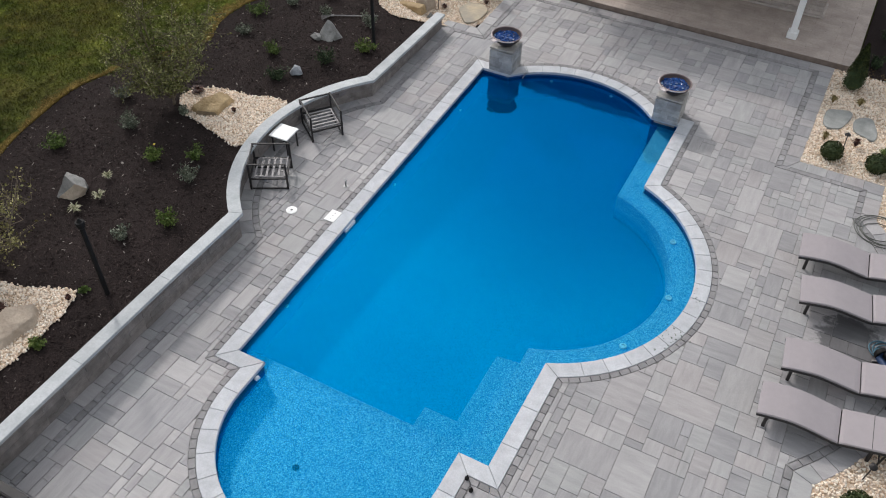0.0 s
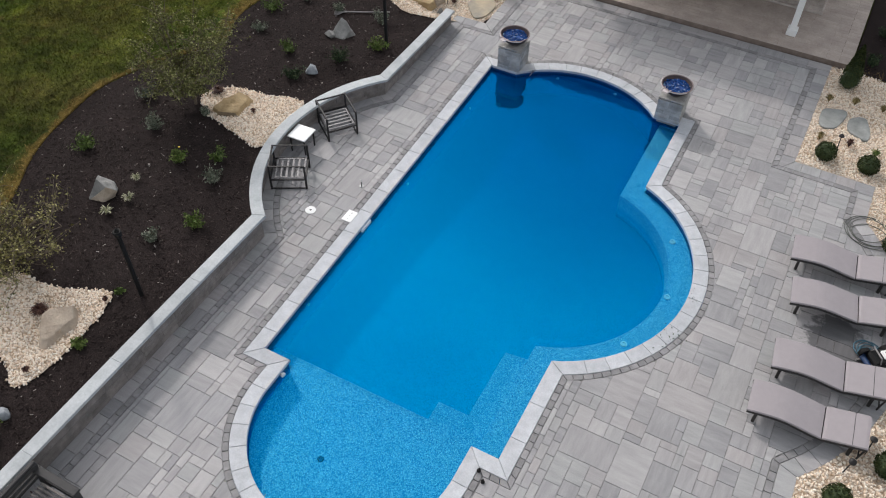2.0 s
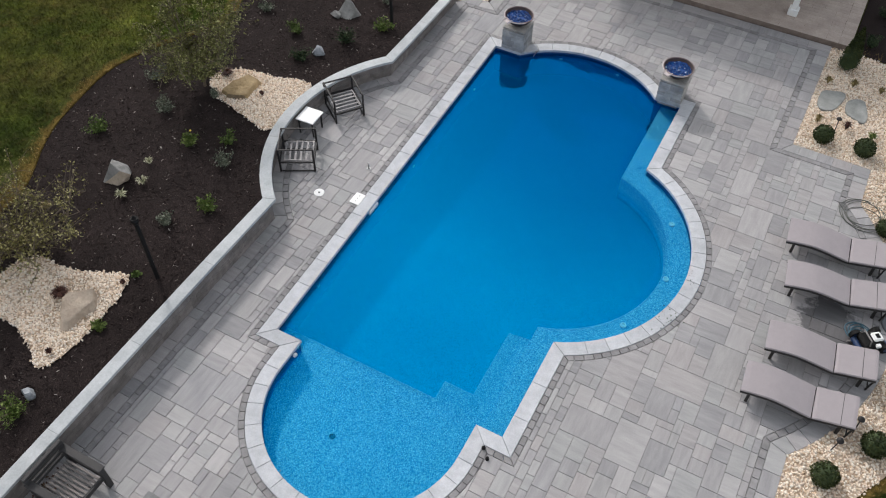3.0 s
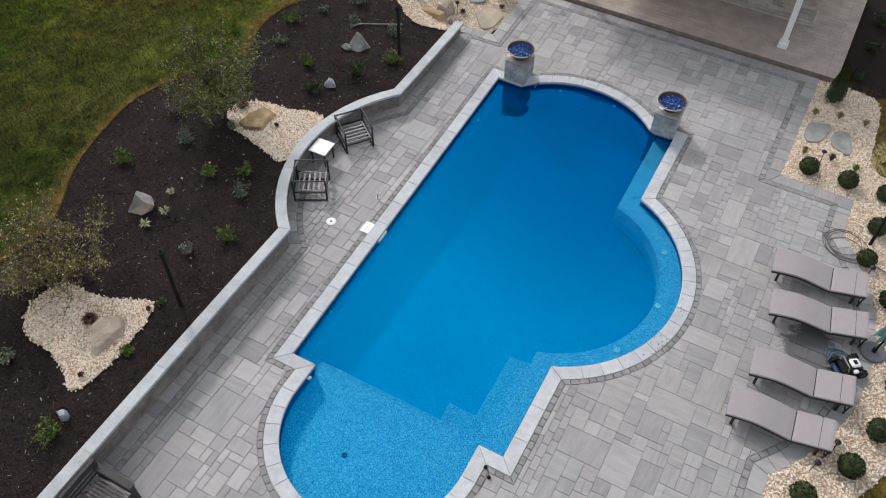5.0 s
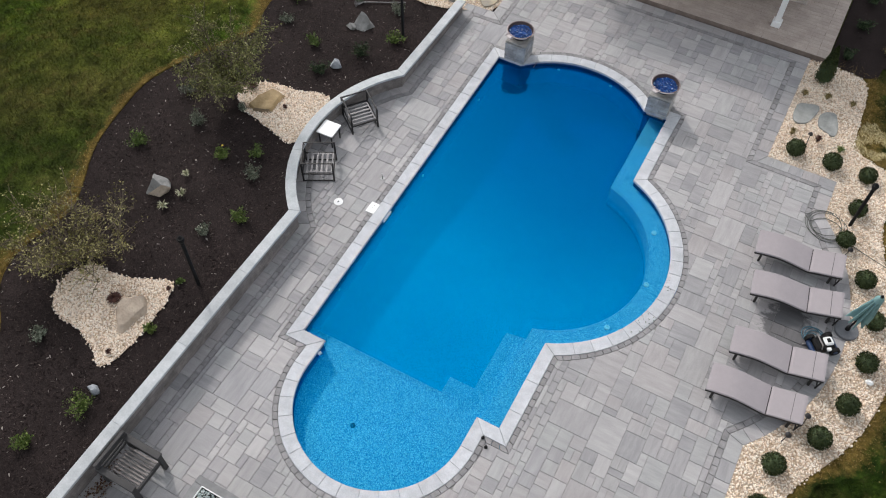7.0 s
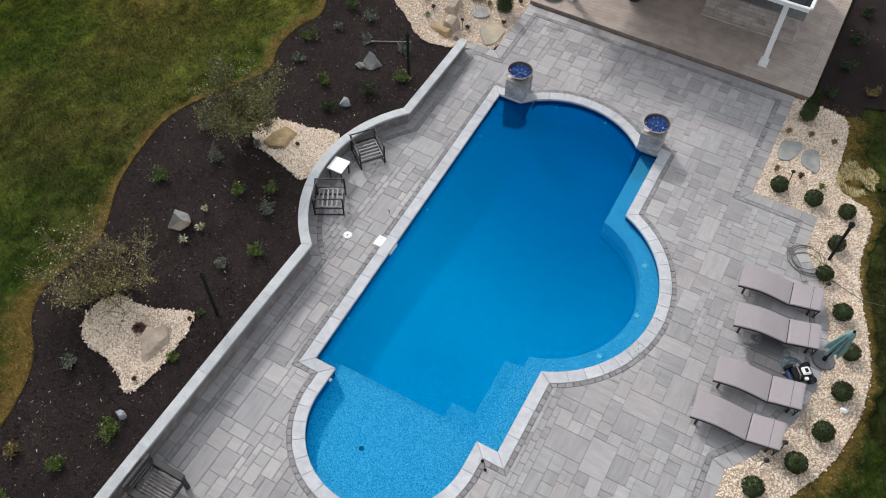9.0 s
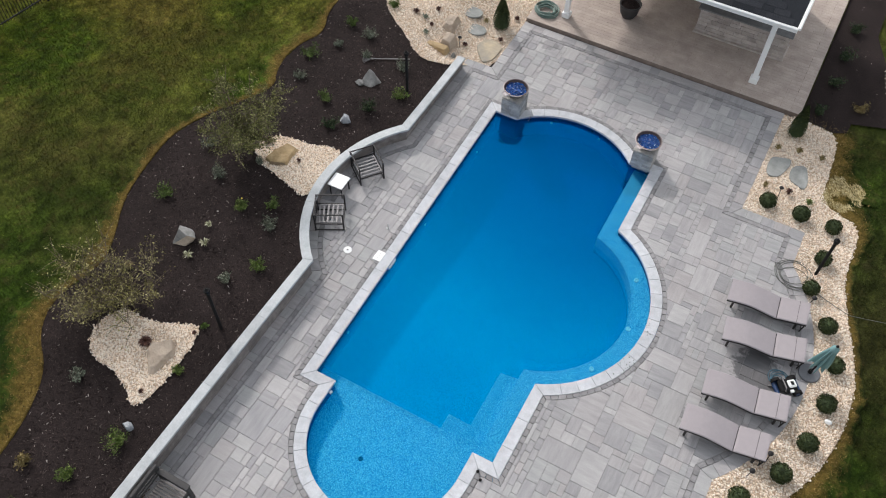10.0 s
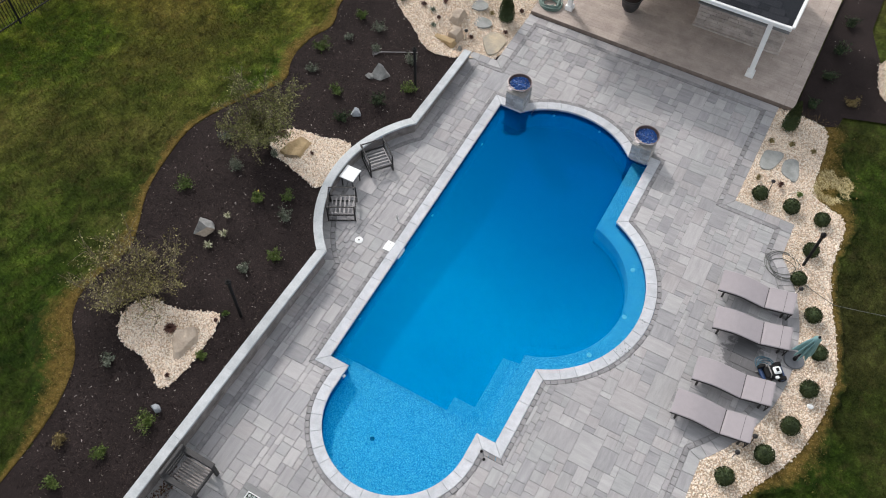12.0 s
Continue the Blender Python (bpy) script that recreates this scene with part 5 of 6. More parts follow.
def pool_robot():
    r = thing("pool_robot", pose(9.88, 5.10, 0.0, 0, 0, 38), "black and blue pool cleaning robot with a white lid", "pool robot")
    part("body", Mesh().box(0, 0, 0.14, 0.40, 0.34, 0.15, 0.04), BLACK, r)
    lid = part("lid", Mesh().box(0.08, 0.0, 0.235, 0.19, 0.19, 0.06, 0.025), PLASTIC, r, "white lid")
    part("latch", Mesh().box(0.08, 0.0, 0.268, 0.07, 0.09, 0.016, 0.004), BLACK, lid)
    part("side_box", Mesh().box(0.03, -0.17, 0.20, 0.09, 0.07, 0.06, 0.012), PLASTIC, r, "small white side cover")
    for x in (-0.20, 0.18):
        for y in (-0.19, 0.19):
            w = part("wheel", Mesh().tube([(x, y - 0.035, 0.105), (x, y + 0.035, 0.105)], 0.105, 20), BLACK, r, "ribbed black wheel")
            part("hub", Mesh().tube([(x, y - 0.039, 0.105), (x, y + 0.039, 0.105)], 0.05, 14), BLUE_PLASTIC, w)
            part("rim", Mesh().tube([(x + 0.09 * math.cos(a * 0.3142), y - 0.02, 0.105 + 0.09 * math.sin(a * 0.3142)) for a in range(21)], 0.012, 6, False), PLASTIC, w, "white wheel ring")
    for x in (-0.24, 0.24):
        part("brush", Mesh().tube([(x, -0.15, 0.06), (x, 0.15, 0.06)], 0.055, 14), BLUE_PLASTIC, r)
    part("handle", Mesh().tube([(-0.12, -0.15, 0.2), (-0.14, -0.13, 0.34), (-0.14, 0.13, 0.34), (-0.12, 0.15, 0.2)], 0.015, 8), SLAT, r)



pool_robot()


def coil(name, x, y, z, turns, radius, tube, material, label, category, tail=()):
    pts = []
    for i in range(int(turns * 28)):
        a = i / 28 * 2 * math.pi
        k = radius * (1 + 0.24 * math.sin(i * 0.071) + 0.06 * math.sin(i * 0.37))
        pts.append((x + k * math.cos(a) + 0.05 * math.sin(i * 0.045), y + k * math.sin(a) * 0.92 + 0.05 * math.cos(i * 0.06), z + tube + 0.5 * tube * (1 + math.sin(i * 0.9)) + tube * 0.45 * (i // 28)))
    pts += list(tail)
    return single(name, Mesh().tube(pts, tube, 7), material, label, category, smooth=True)


coil("garden_hose", 9.20, 8.32, 0.0, 4, 0.39, 0.008, HOSE, "grey-green garden hose coiled at the deck's edge", "garden hose",
     [(9.5, 8.15, 0.02), (9.9, 8.02, 0.02), (10.3, 7.88, 0.03), (10.7, 7.8, 0.0), (11.3, 7.95, 0.0), (12.2, 8.2, 0.0), (13.5, 8.3, 0.0), (16.0, 8.7, 0.0)])
coil("garden_hose", -0.45, 14.45, TZ, 9, 0.30, 0.022, HOSE_GREEN, "green garden hose coiled in a heap on the terrace", "garden hose")
coil("robot_cable", 9.68, 5.25, 0.0, 4, 0.19, 0.011, CABLE, "teal blue cable coiled beside the pool robot", "cable", [(9.75, 5.22, 0.08), (9.82, 5.15, 0.16)])
single("hose_nozzle", Mesh().tube([(9.52, 4.98, 0.02), (9.66, 5.06, 0.03)], [0.018, 0.022], 10), SLAT, "grey hose nozzle lying on the wet deck", "hose nozzle")


# ---- torches and path lights ----
def torch(m, tall, label, group=""):
    t = thing("garden_torch", m, label, "garden torch", group)
    part("pole", Mesh().tube([(0, 0, -0.05), (0, 0, tall - 0.12)], 0.04, 12), BLACK, t)
    part("cup", Mesh().turned([(0.04, tall - 0.14), (0.06, tall - 0.10), (0.075, tall - 0.02), (0.065, tall)], 14), BLACK, t)
    part("burner", Mesh().turned([(0.05, tall - 0.005), (0.025, tall + 0.03), (0.012, tall + 0.06)], 12), BLACK, t, "black burner cap")
    return t


torch(pose(-2.0, -0.1, bed_z(-2.0, -0.1)), 1.62, "tall black garden torch standing in the mulch", "torches round the pool")
torch(pose(-2.22, 8.75, bed_z(-2.22, 8.75)), 1.62, "tall black garden torch standing in the mulch", "torches round the pool")
torch(pose(9.68, 8.62, 0.0), 1.42, "black garden torch standing in the gravel", "torches round the pool")


def rake(x0, y0, x1, y1):
    """A leaf rake lying down: the handle from (x1, y1) to the head at (x0, y0), the tines fanned out past it."""
    turn = math.degrees(math.atan2(y0 - y1, x0 - x1))
    long = math.hypot(x1 - x0, y1 - y0)
    t = thing("leaf_rake", pose(x1, y1, bed_z(x1, y1) + 0.045, 0, 0, turn), "leaf rake with a pale handle lying on the mulch", "rake")
    part("handle", Mesh().tube([(0, 0, 0), (long * 0.5, 0, 0.004), (long, 0, 0.02)], 0.016, 8), SLAT, t, "pale grey handle")
    head = part("head", Mesh().box(long + 0.03, 0, 0.02, 0.07, 0.07, 0.02, 0.006), SLAT, t, "grey fan head")
    for i in range(9):
        a = radians(-34 + 8.5 * i)
        tip = (long + 0.03 + 0.27 * math.cos(a), 0.27 * math.sin(a))
        part("tine", Mesh().tube([(long + 0.04, 0, 0.02), (*tip, 0.012), (tip[0] + 0.012, tip[1], -0.03)], 0.007, 5), SLAT, head)


rake(-3.89, 9.58, -2.94, 10.12)


def path_light(x, y, z, lean):
    t = thing("path_light", pose(x, y, z, lean, lean / 2), "small bronze path light on a thin stake", "path light", "path lights in the gravel")
    part("stake", Mesh().tube([(0, 0, -0.03), (0, 0, 0.42)], 0.010, 8), BRONZE, t)
    part("hood", Mesh().turned([(0.06, 0.40), (0.058, 0.42), (0.015, 0.46)], 16), BRONZE, t)


for x, y, lean in ((8.15, 10.55, -6), (9.75, 7.62, 8), (9.72, 2.65, 5), (9.98, 3.15, -4), (-2.1, 11.7, 3)):
    path_light(x, y, bed_z(x, y) if x < 0 else 0.0, lean)
single("white_bag", Mesh().box(10.93, 4.72, 0.06, 0.16, 0.12, 0.1, 0.04, None), PLASTIC, "crumpled white plastic bag on the gravel", "plastic bag")


# ---- fence at the lawn's far side ----
def fence():
    f = thing("fence", pose(-14.35, 5.0, ground_z(-14.35, 5.0), 0, 0, -8), "black metal picket fence at the end of the lawn", "fence")
    for y in range(-3, 5):
        part("post", Mesh().box(0, y * 1.83, 0.6, 0.06, 0.06, 1.25, 0.006), BLACK, f)
    for z in (0.15, 0.98, 1.12):
        part("rail", Mesh().box(0, 0.9, z, 0.035, 13.0, 0.035, 0.004), BLACK, f)
    pick = Mesh().box(0, 0, 0.62, 0.018, 0.018, 1.12, 0.003).data("picket", BLACK)
    for i in range(-54, 74):
        part("picket", pick, BLACK, f).location = (0, i * 0.1, 0)


fence()


# ---- dark leaf litter blown onto the coping of the round bench ----
rng = np.random.default_rng(77)
spots = np.concatenate([np.stack([rng.normal(x, s, n), rng.normal(y, s, n), np.full(n, 0.018)], 1) for x, y, s, n in ((6.52, 4.02, 0.10, 15), (6.42, 3.72, 0.12, 7), (6.62, 4.95, 0.07, 7), (6.55, 5.15, 0.05, 4))])
n = len(spots)
litter = lots(*LEAF_SHAPE, spots, 0.02 + 0.03 * rng.random(n) ** 2, np.stack([rng.normal(0, 0.25, n), rng.normal(0, 0.25, n), rng.random(n) * 6.28], 1), np.ones((n, 3)), "leaf_litter", LEAF_DARK)
tagged(new("leaf_litter", litter), "dark wet leaf scraps on the coping", "leaf litter", kind="stuff")
spots = np.stack([rng.normal(-1.12, 0.12, 190), rng.normal(-4.28, 0.26, 190), np.full(190, 0.012) + 0.03 * rng.random(190)], 1)
litter = lots(*LEAF_SHAPE, spots, 0.03 + 0.04 * rng.random(190), np.stack([rng.normal(0, 0.4, 190), rng.normal(0, 0.4, 190), rng.random(190) * 6.28], 1), np.ones((190, 3)), "leaf_litter", LEAF_FALLEN)
tagged(new("leaf_litter", litter), "heap of brown fallen leaves against the wall", "leaf litter", kind="stuff")

# ---- gravel patches, stones, boulders ----
GRAVEL_A = wavy([(-4.25, -0.72), (-3.63, -0.78), (-3.02, -0.56), (-2.46, -0.22), (-2.30, -0.70), (-2.24, -1.62), (-2.36, -2.74), (-3.02, -2.2), (-4.08, -2.08), (-4.52, -1.75), (-4.52, -1.05)], 0.05, 0.12, 1)
GRAVEL_B = wavy([(-4.7, 5.4), (-4.28, 5.68), (-3.58, 5.70), (-2.62, 6.1), (-2.5, 5.0), (-2.5, 4.02), (-3.41, 4.32), (-4.27, 4.52), (-4.8, 4.9)], 0.05, 0.12, 2)
GRAVEL_FAR = wavy([(-5.6, 13.2), (-4.75, 11.77), (-3.73, 11.11), (-2.95, 10.45), (-2.3, 10.35), (-1.86, 10.6), (-1.85, 10.97), (-1.56, 11.03), (-1.49, 11.32), (-0.80, 11.36), (-0.79, 13.0), (-0.79, 16.5), (-5.6, 16.5)], 0.05, 0.15, 3)
GRAVEL_SIDE = wavy([(10.0, 15.6), (9.75, 16.6), (9.6, 17.4), (11.5, 18.5), (11.6, 15.0)], 0.04, 0.15, 4)


def pebbles(outline, height, per_m2, seed):
    p, rng = scattered(outline, per_m2, seed)
    p = p + rng.normal(0, 0.025, p.shape)
    p = p[[not inside(EDGE, x, y) for x, y in p]]
    n = len(p)
    v, f = ico(1)
    pos = np.array([(x, y, height(x, y)) for x, y in p])
    return lots(v, f, pos, 0.012 + 0.013 * rng.random(n), rng.random((n, 3)) * 6.3, 0.6 + 0.75 * rng.random((n, 3)), "gravel_stones", PEBBLE, 0.010)


low = lambda x, y: -0.012 + 0.012 * noise.noise((x * 2, y * 2, 1))
for outline, height, seed in ((GRAVEL_A, lambda x, y: bed_z(x, y) + 0.025, 1), (GRAVEL_B, lambda x, y: bed_z(x, y) + 0.025, 2), (GRAVEL_FAR, lambda x, y: bed_z(x, y) + 0.025, 3), (GRAVEL_RIGHT, low, 4), (GRAVEL_SIDE, lambda x, y: 0.03, 5)):
    single("ground_gravel", sheet(outline, height, 0.25), GRAVEL, "bed of cream and tan gravel", "gravel", kind="structure", smooth=True)
    me = pebbles(outline, height, 1500 if seed in (1, 2) else 1050 if seed == 4 else 700, seed)
    tagged(new("gravel_stones", me), "loose cream, tan and white gravel stones", "gravel", kind="stuff")


def rock(name, x, y, z, size, material, label, seed, turn=0.0, sharp=5, group=""):
    """A broken stone: a ball cut by random planes and roughened. size: its length, width and height."""
    rng = random.Random(seed)
    v, f = ico(4)
    planes = []
    for _ in range(sharp + 5):
        d = Vector((rng.uniform(-1, 1), rng.uniform(-1, 1), rng.uniform(-0.6, 1))).normalized()
        planes.append((d, rng.uniform(0.42, 0.75)))
    out = []
    for p in v:
        p = Vector(p)
        for d, k in planes:
            over = p.dot(d) - k
            if over > 0:
                p = p - d * over * 0.98
        p *= 1 + 0.10 * noise.noise(p * 1.7 + Vector((seed, 0, 0))) + 0.05 * noise.noise(p * 5 + Vector((0, seed, 0)))
        out.append((p.x * size[0] / 2, p.y * size[1] / 2, p.z * size[2] * 0.6 + size[2] * 0.28))
    return single(name, Mesh().add(out, f), material, label, "rock", group, m=pose(x, y, z, 0, 0, turn))


def hewn(x, y, z, corners, material, label, seed, soft=3, rough=1.0, broken=None):
    """A broken block: the hull of a few corners, its faces lightly worn and roughened. broken: a way and a second
    material for the faces that look there.
    """
    bm = bmesh.new()
    for p in corners:
        bm.verts.new(p)
    bmesh.ops.convex_hull(bm, input=bm.verts)
    bmesh.ops.triangulate(bm, faces=bm.faces)
    for _ in range(5):
        bmesh.ops.subdivide_edges(bm, edges=[e for e in bm.edges if e.calc_length() > 0.035], cuts=1)
        bmesh.ops.triangulate(bm, faces=bm.faces)
    bm.normal_update()
    for f in bm.faces:
        f.material_index = 1 if broken and f.normal.dot(Vector(broken[0])) > 0.55 else 0
    for _ in range(soft):
        bmesh.ops.smooth_vert(bm, verts=bm.verts, factor=0.5, use_axis_x=True, use_axis_y=True, use_axis_z=True)
    for v in bm.verts:
        p = v.co.copy()
        v.co += p.normalized() * rough * (0.045 * noise.noise(p * 4 + Vector((seed, 0, 0))) + 0.018 * noise.noise(p * 14 + Vector((0, seed, 0))))
    me = bpy.data.meshes.new("boulder")
    for f in bm.faces:
        f.smooth = soft > 2
    bm.to_mesh(me)
    bm.free()
    me.materials.append(material)
    if broken:
        me.materials.append(broken[1])
    ob = new("boulder", me)
    ob.matrix_world = pose(x, y, z)
    return tagged(ob, label, "rock")


hewn(-4.42, 1.52, bed_z(-4.45, 1.62), ((-0.15, -0.27, -0.05), (0.14, -0.20, -0.05), (0.25, 0.06, -0.05), (0.10, 0.30, -0.05), (-0.24, 0.18, -0.05), (0.0, -0.03, 0.43), (-0.06, 0.08, 0.41), (0.25, -0.06, 0.34), (0.38, 0.06, 0.20), (0.20, 0.20, 0.24)), GREY_ROCK, "angular grey fieldstone with a tan broken side standing in the mulch", 3, 1, 0.45, ((0.84, -0.45, 0.2), BUFF_ROCK))
hewn(-2.74, -1.34, bed_z(-2.8, -1.4) + 0.02, ((-0.32, -0.10, -0.04), (-0.26, 0.14, -0.04), (0.08, 0.46, -0.04), (0.30, 0.18, -0.04), (0.24, -0.10, -0.04), (0.20, -0.52, -0.04), (0.06, -0.54, -0.04), (-0.27, -0.02, 0.24), (-0.22, 0.12, 0.25), (0.05, 0.40, 0.20), (0.19, 0.22, 0.15), (0.14, -0.30, 0.13), (0.02, -0.36, 0.14)), BUFF_ROCK, "smooth buff boulder lying on the gravel", 5, 2, 0.6)
hewn(-3.90, 4.96, bed_z(-3.9, 5.0) + 0.02, ((-0.37, -0.30, -0.05), (-0.32, 0.06, -0.05), (-0.10, 0.46, -0.05), (0.26, 0.46, -0.05), (0.33, -0.20, -0.05), (-0.10, -0.43, -0.05), (-0.28, -0.27, 0.15), (-0.22, 0.02, 0.20), (-0.07, 0.36, 0.19), (0.18, 0.38, 0.13), (0.22, -0.18, 0.09), (-0.12, -0.34, 0.11)), TAN_ROCK, "flat tan sandstone slab with a stepped end on the gravel", 8, 1, 0.8, ((0.7, -0.6, -0.2), TAN_EDGE))
hewn(-3.45, 8.74, bed_z(-3.35, 8.7), ((-0.24, -0.24, -0.05), (0.14, -0.26, -0.05), (0.30, 0.12, -0.05), (0.0, 0.30, -0.05), (-0.22, 0.20, -0.05), (-0.07, 0.06, 0.40), (0.05, 0.08, 0.36), (-0.16, -0.12, 0.20), (0.22, 0.0, 0.18)), GREY_ROCK, "pointed grey-green boulder in the mulch", 13, 1, 0.5)
rock("boulder", -2.24, -3.0, bed_z(-2.2, -3.0), (0.32, 0.28, 0.25), BLUE_ROCK, "small blue-grey stone in the mulch", 11, 10, 6)
rock("boulder", -3.69, 8.50, bed_z(-3.6, 8.35), (0.36, 0.28, 0.22), GREY_ROCK, "small grey stone beside the boulder", 14, 40, 6)
rock("boulder", -3.20, 7.02, bed_z(-3.1, 6.9), (0.38, 0.34, 0.28), BLUE_ROCK, "small blue-grey stone in the mulch", 17, 0, 6)
hewn(-2.40, 11.50, bed_z(-2.4, 11.5) + 0.02, ((-0.22, -0.20, -0.05), (0.20, -0.22, -0.05), (0.24, 0.22, -0.05), (-0.20, 0.26, -0.05), (-0.14, -0.12, 0.30), (0.14, -0.14, 0.26), (0.16, 0.18, 0.36), (-0.12, 0.18, 0.34)), BUFF_ROCK, "upright buff boulder at the end of the wall", 19, 2, 0.8)
hewn(-2.62, 11.16, bed_z(-2.6, 11.2) + 0.02, ((-0.40, -0.10, -0.05), (0.40, -0.16, -0.05), (0.42, 0.12, -0.05), (-0.36, 0.16, -0.05), (-0.32, -0.06, 0.11), (0.34, -0.12, 0.15), (0.36, 0.08, 0.16), (-0.28, 0.10, 0.12)), TAN_ROCK, "long flat tan boulder at the end of the wall", 23, 2, 0.8)
hewn(-2.72, 12.25, bed_z(-2.7, 12.2) + 0.02, ((-0.20, -0.34, -0.05), (0.22, -0.30, -0.05), (0.20, 0.36, -0.05), (-0.24, 0.34, -0.05), (-0.10, -0.22, 0.22), (0.14, -0.16, 0.20), (0.12, 0.24, 0.26), (-0.14, 0.22, 0.24)), BUFF_ROCK, "long buff boulder lying in the far gravel", 27, 2, 0.8)
rock("boulder", -2.05, 11.16, bed_z(-2.05, 11.16) + 0.02, (0.24, 0.16, 0.18), GREY_ROCK, "small grey stone at the end of the wall", 31, 50, 7)


def flagstone(x, y, z, corners, seed, material=FLAG, label="flat grey-green stepping stone in the gravel"):
    """A split slab of stone sunk in the gravel, with a chipped edge."""
    m = Mesh().prism(wavy(finer(list(corners) + [corners[0]], 0.3)[:-1], 0.018, 0.05, seed), 0.02, -0.03, 0.008)
    single("stepping_stone", m, material, label, "stepping stone", "stepping stones", m=pose(x, y, z))


flagstone(7.85, 11.68, 0.016, ((0.15, -0.34), (0.31, 0.28), (0.23, 0.45), (-0.24, 0.30), (-0.28, -0.18), (-0.16, -0.48)), 1)
flagstone(8.46, 11.62, 0.016, ((0.23, -0.45), (0.29, -0.18), (0.10, 0.45), (-0.18, 0.38), (-0.28, 0.10), (-0.22, -0.24)), 2)
for x, y, k, seed in ((-2.02, 12.62, 0.9, 4), (-2.47, 13.20, 0.95, 5), (-2.7, 14.3, 1.05, 6)):
    flagstone(x, y, bed_z(x, y) + 0.05, [(a * k, b * k) for a, b in ((0.40, -0.06), (0.34, 0.22), (-0.08, 0.30), (-0.42, 0.12), (-0.36, -0.20), (0.10, -0.30))], seed)
flagstone(-1.25, 12.03, bed_z(-1.25, 12.0) + 0.055, ((0.06, -0.62), (0.29, -0.36), (0.33, 0.24), (0.11, 0.49), (-0.34, 0.42), (-0.42, -0.03)), 3, FLAG_TAN, "large flat stepping stone, half grey and half tan")


# ---- plants ----
def clump(name, x, y, z, r, h, material, label, seed, leaf=0.05, count=260, category="shrub", group=""):
    """A small loose shrub: stems from one root, and leaves along them."""
    rng = random.Random(seed)
    t = thing(name, pose(x, y, z), label, category, group)
    stems, pts = Mesh(), []
    for _ in range(11):
        a, out, up = rng.uniform(0, 6.28), r * math.sqrt(rng.uniform(0.05, 1)), h * rng.uniform(0.55, 1.0)
        tip = Vector((out * math.cos(a), out * math.sin(a), up))
        mid = Vector((tip.x * 0.35, tip.y * 0.35, up * 0.6))
        stems.tube([(0, 0, -0.02), mid, tip], [0.008, 0.006, 0.003], 5)
        for _ in range(count // 11):
            s = rng.uniform(0.15, 1.05)
            p = mid * (2 * s) if s < 0.5 else mid.lerp(tip, 2 * s - 1)
            pts.append(p + Vector((rng.gauss(0, r * 0.17), rng.gauss(0, r * 0.17), rng.gauss(0, h * 0.10))))
    pts = [(p.x, p.y, max(0.01, p.z)) for p in pts]
    part("stems", stems, BARK, t)
    part("foliage", leaves(pts, leaf, seed, "foliage", material), material, t)
    return t


def grassy(name, x, y, z, r, h, material, label, seed, count=110):
    """A tuft of narrow arching blades."""
    rng = random.Random(seed)
    t = thing(name, pose(x, y, z), label, "ornamental grass")
    m = Mesh()
    for _ in range(60 if material is LEAF_PALE else 320 if r > 0.18 and material is LEAF_RED else count):
        a, out, up = rng.uniform(0, 6.28), r * rng.uniform(0.3, 1), h * rng.uniform(0.5, 1)
        c, s = math.cos(a), math.sin(a)
        w = 0.008
        m.add([(-s * w, c * w, 0), (s * w, -c * w, 0), (c * out * 0.5 + s * w, s * out * 0.5 - c * w, up * 0.85), (c * out * 0.5 - s * w, s * out * 0.5 + c * w, up * 0.85), (c * out, s * out, up * 0.75)], [(0, 1, 2, 3), (3, 2, 4)])
    part("tuft", m, material, t)
    return t


def mound(material, seed, r=0.21, squash=0.92, leaf=0.035, count=1500):
    """A dense clipped ball of small leaves round a solid dark green core."""
    rng = np.random.default_rng(seed)
    d = rng.normal(size=(count, 3))
    d /= np.linalg.norm(d, axis=1)[:, None]
    bump = np.array([1 + 0.10 * noise.noise((a * 3 + seed, b * 3, c * 3)) for a, b, c in d])
    p = d * (r * bump * (0.86 + 0.17 * rng.random(count)))[:, None]
    p[:, 2] = p[:, 2] * squash + r * squash * 0.93
    p = p[p[:, 2] > 0.005]
    v, f = ico(2)
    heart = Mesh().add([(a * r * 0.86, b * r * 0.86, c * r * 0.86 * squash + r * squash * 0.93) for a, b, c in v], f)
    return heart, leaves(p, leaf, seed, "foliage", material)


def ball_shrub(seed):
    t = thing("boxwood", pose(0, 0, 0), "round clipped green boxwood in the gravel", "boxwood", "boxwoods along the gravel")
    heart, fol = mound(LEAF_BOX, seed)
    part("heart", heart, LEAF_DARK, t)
    part("foliage", fol, LEAF_BOX, t)
    return t


kinds = [ball_shrub(s) for s in (1, 2, 3)]
for i, (x, y, k) in enumerate(((7.95, 10.23, 1.05), (8.84, 10.2, 1.08), (9.69, 10.18, 1.0), (9.71, 9.05, 1.0), (9.67, 8.02, 0.97), (10.30, 7.12, 1.05), (10.71, 6.15, 1.0), (10.77, 5.07, 1.07), (10.64, 3.94, 1.08), (10.32, 2.98, 1.1), (9.69, 2.05, 1.06), (9.66, 1.12, 1.04), (9.5, -0.1, 1.0))):
    turn = Matrix.Translation((x, y, -0.01)) @ Matrix.Rotation(i * 1.3, 4, "Z")
    if i < 3:
        kinds[i].matrix_world = turn
        kinds[i].scale = (k, k, k)
    else:
        copy_thing(kinds[i % 3], turn).scale = (k, k, k)


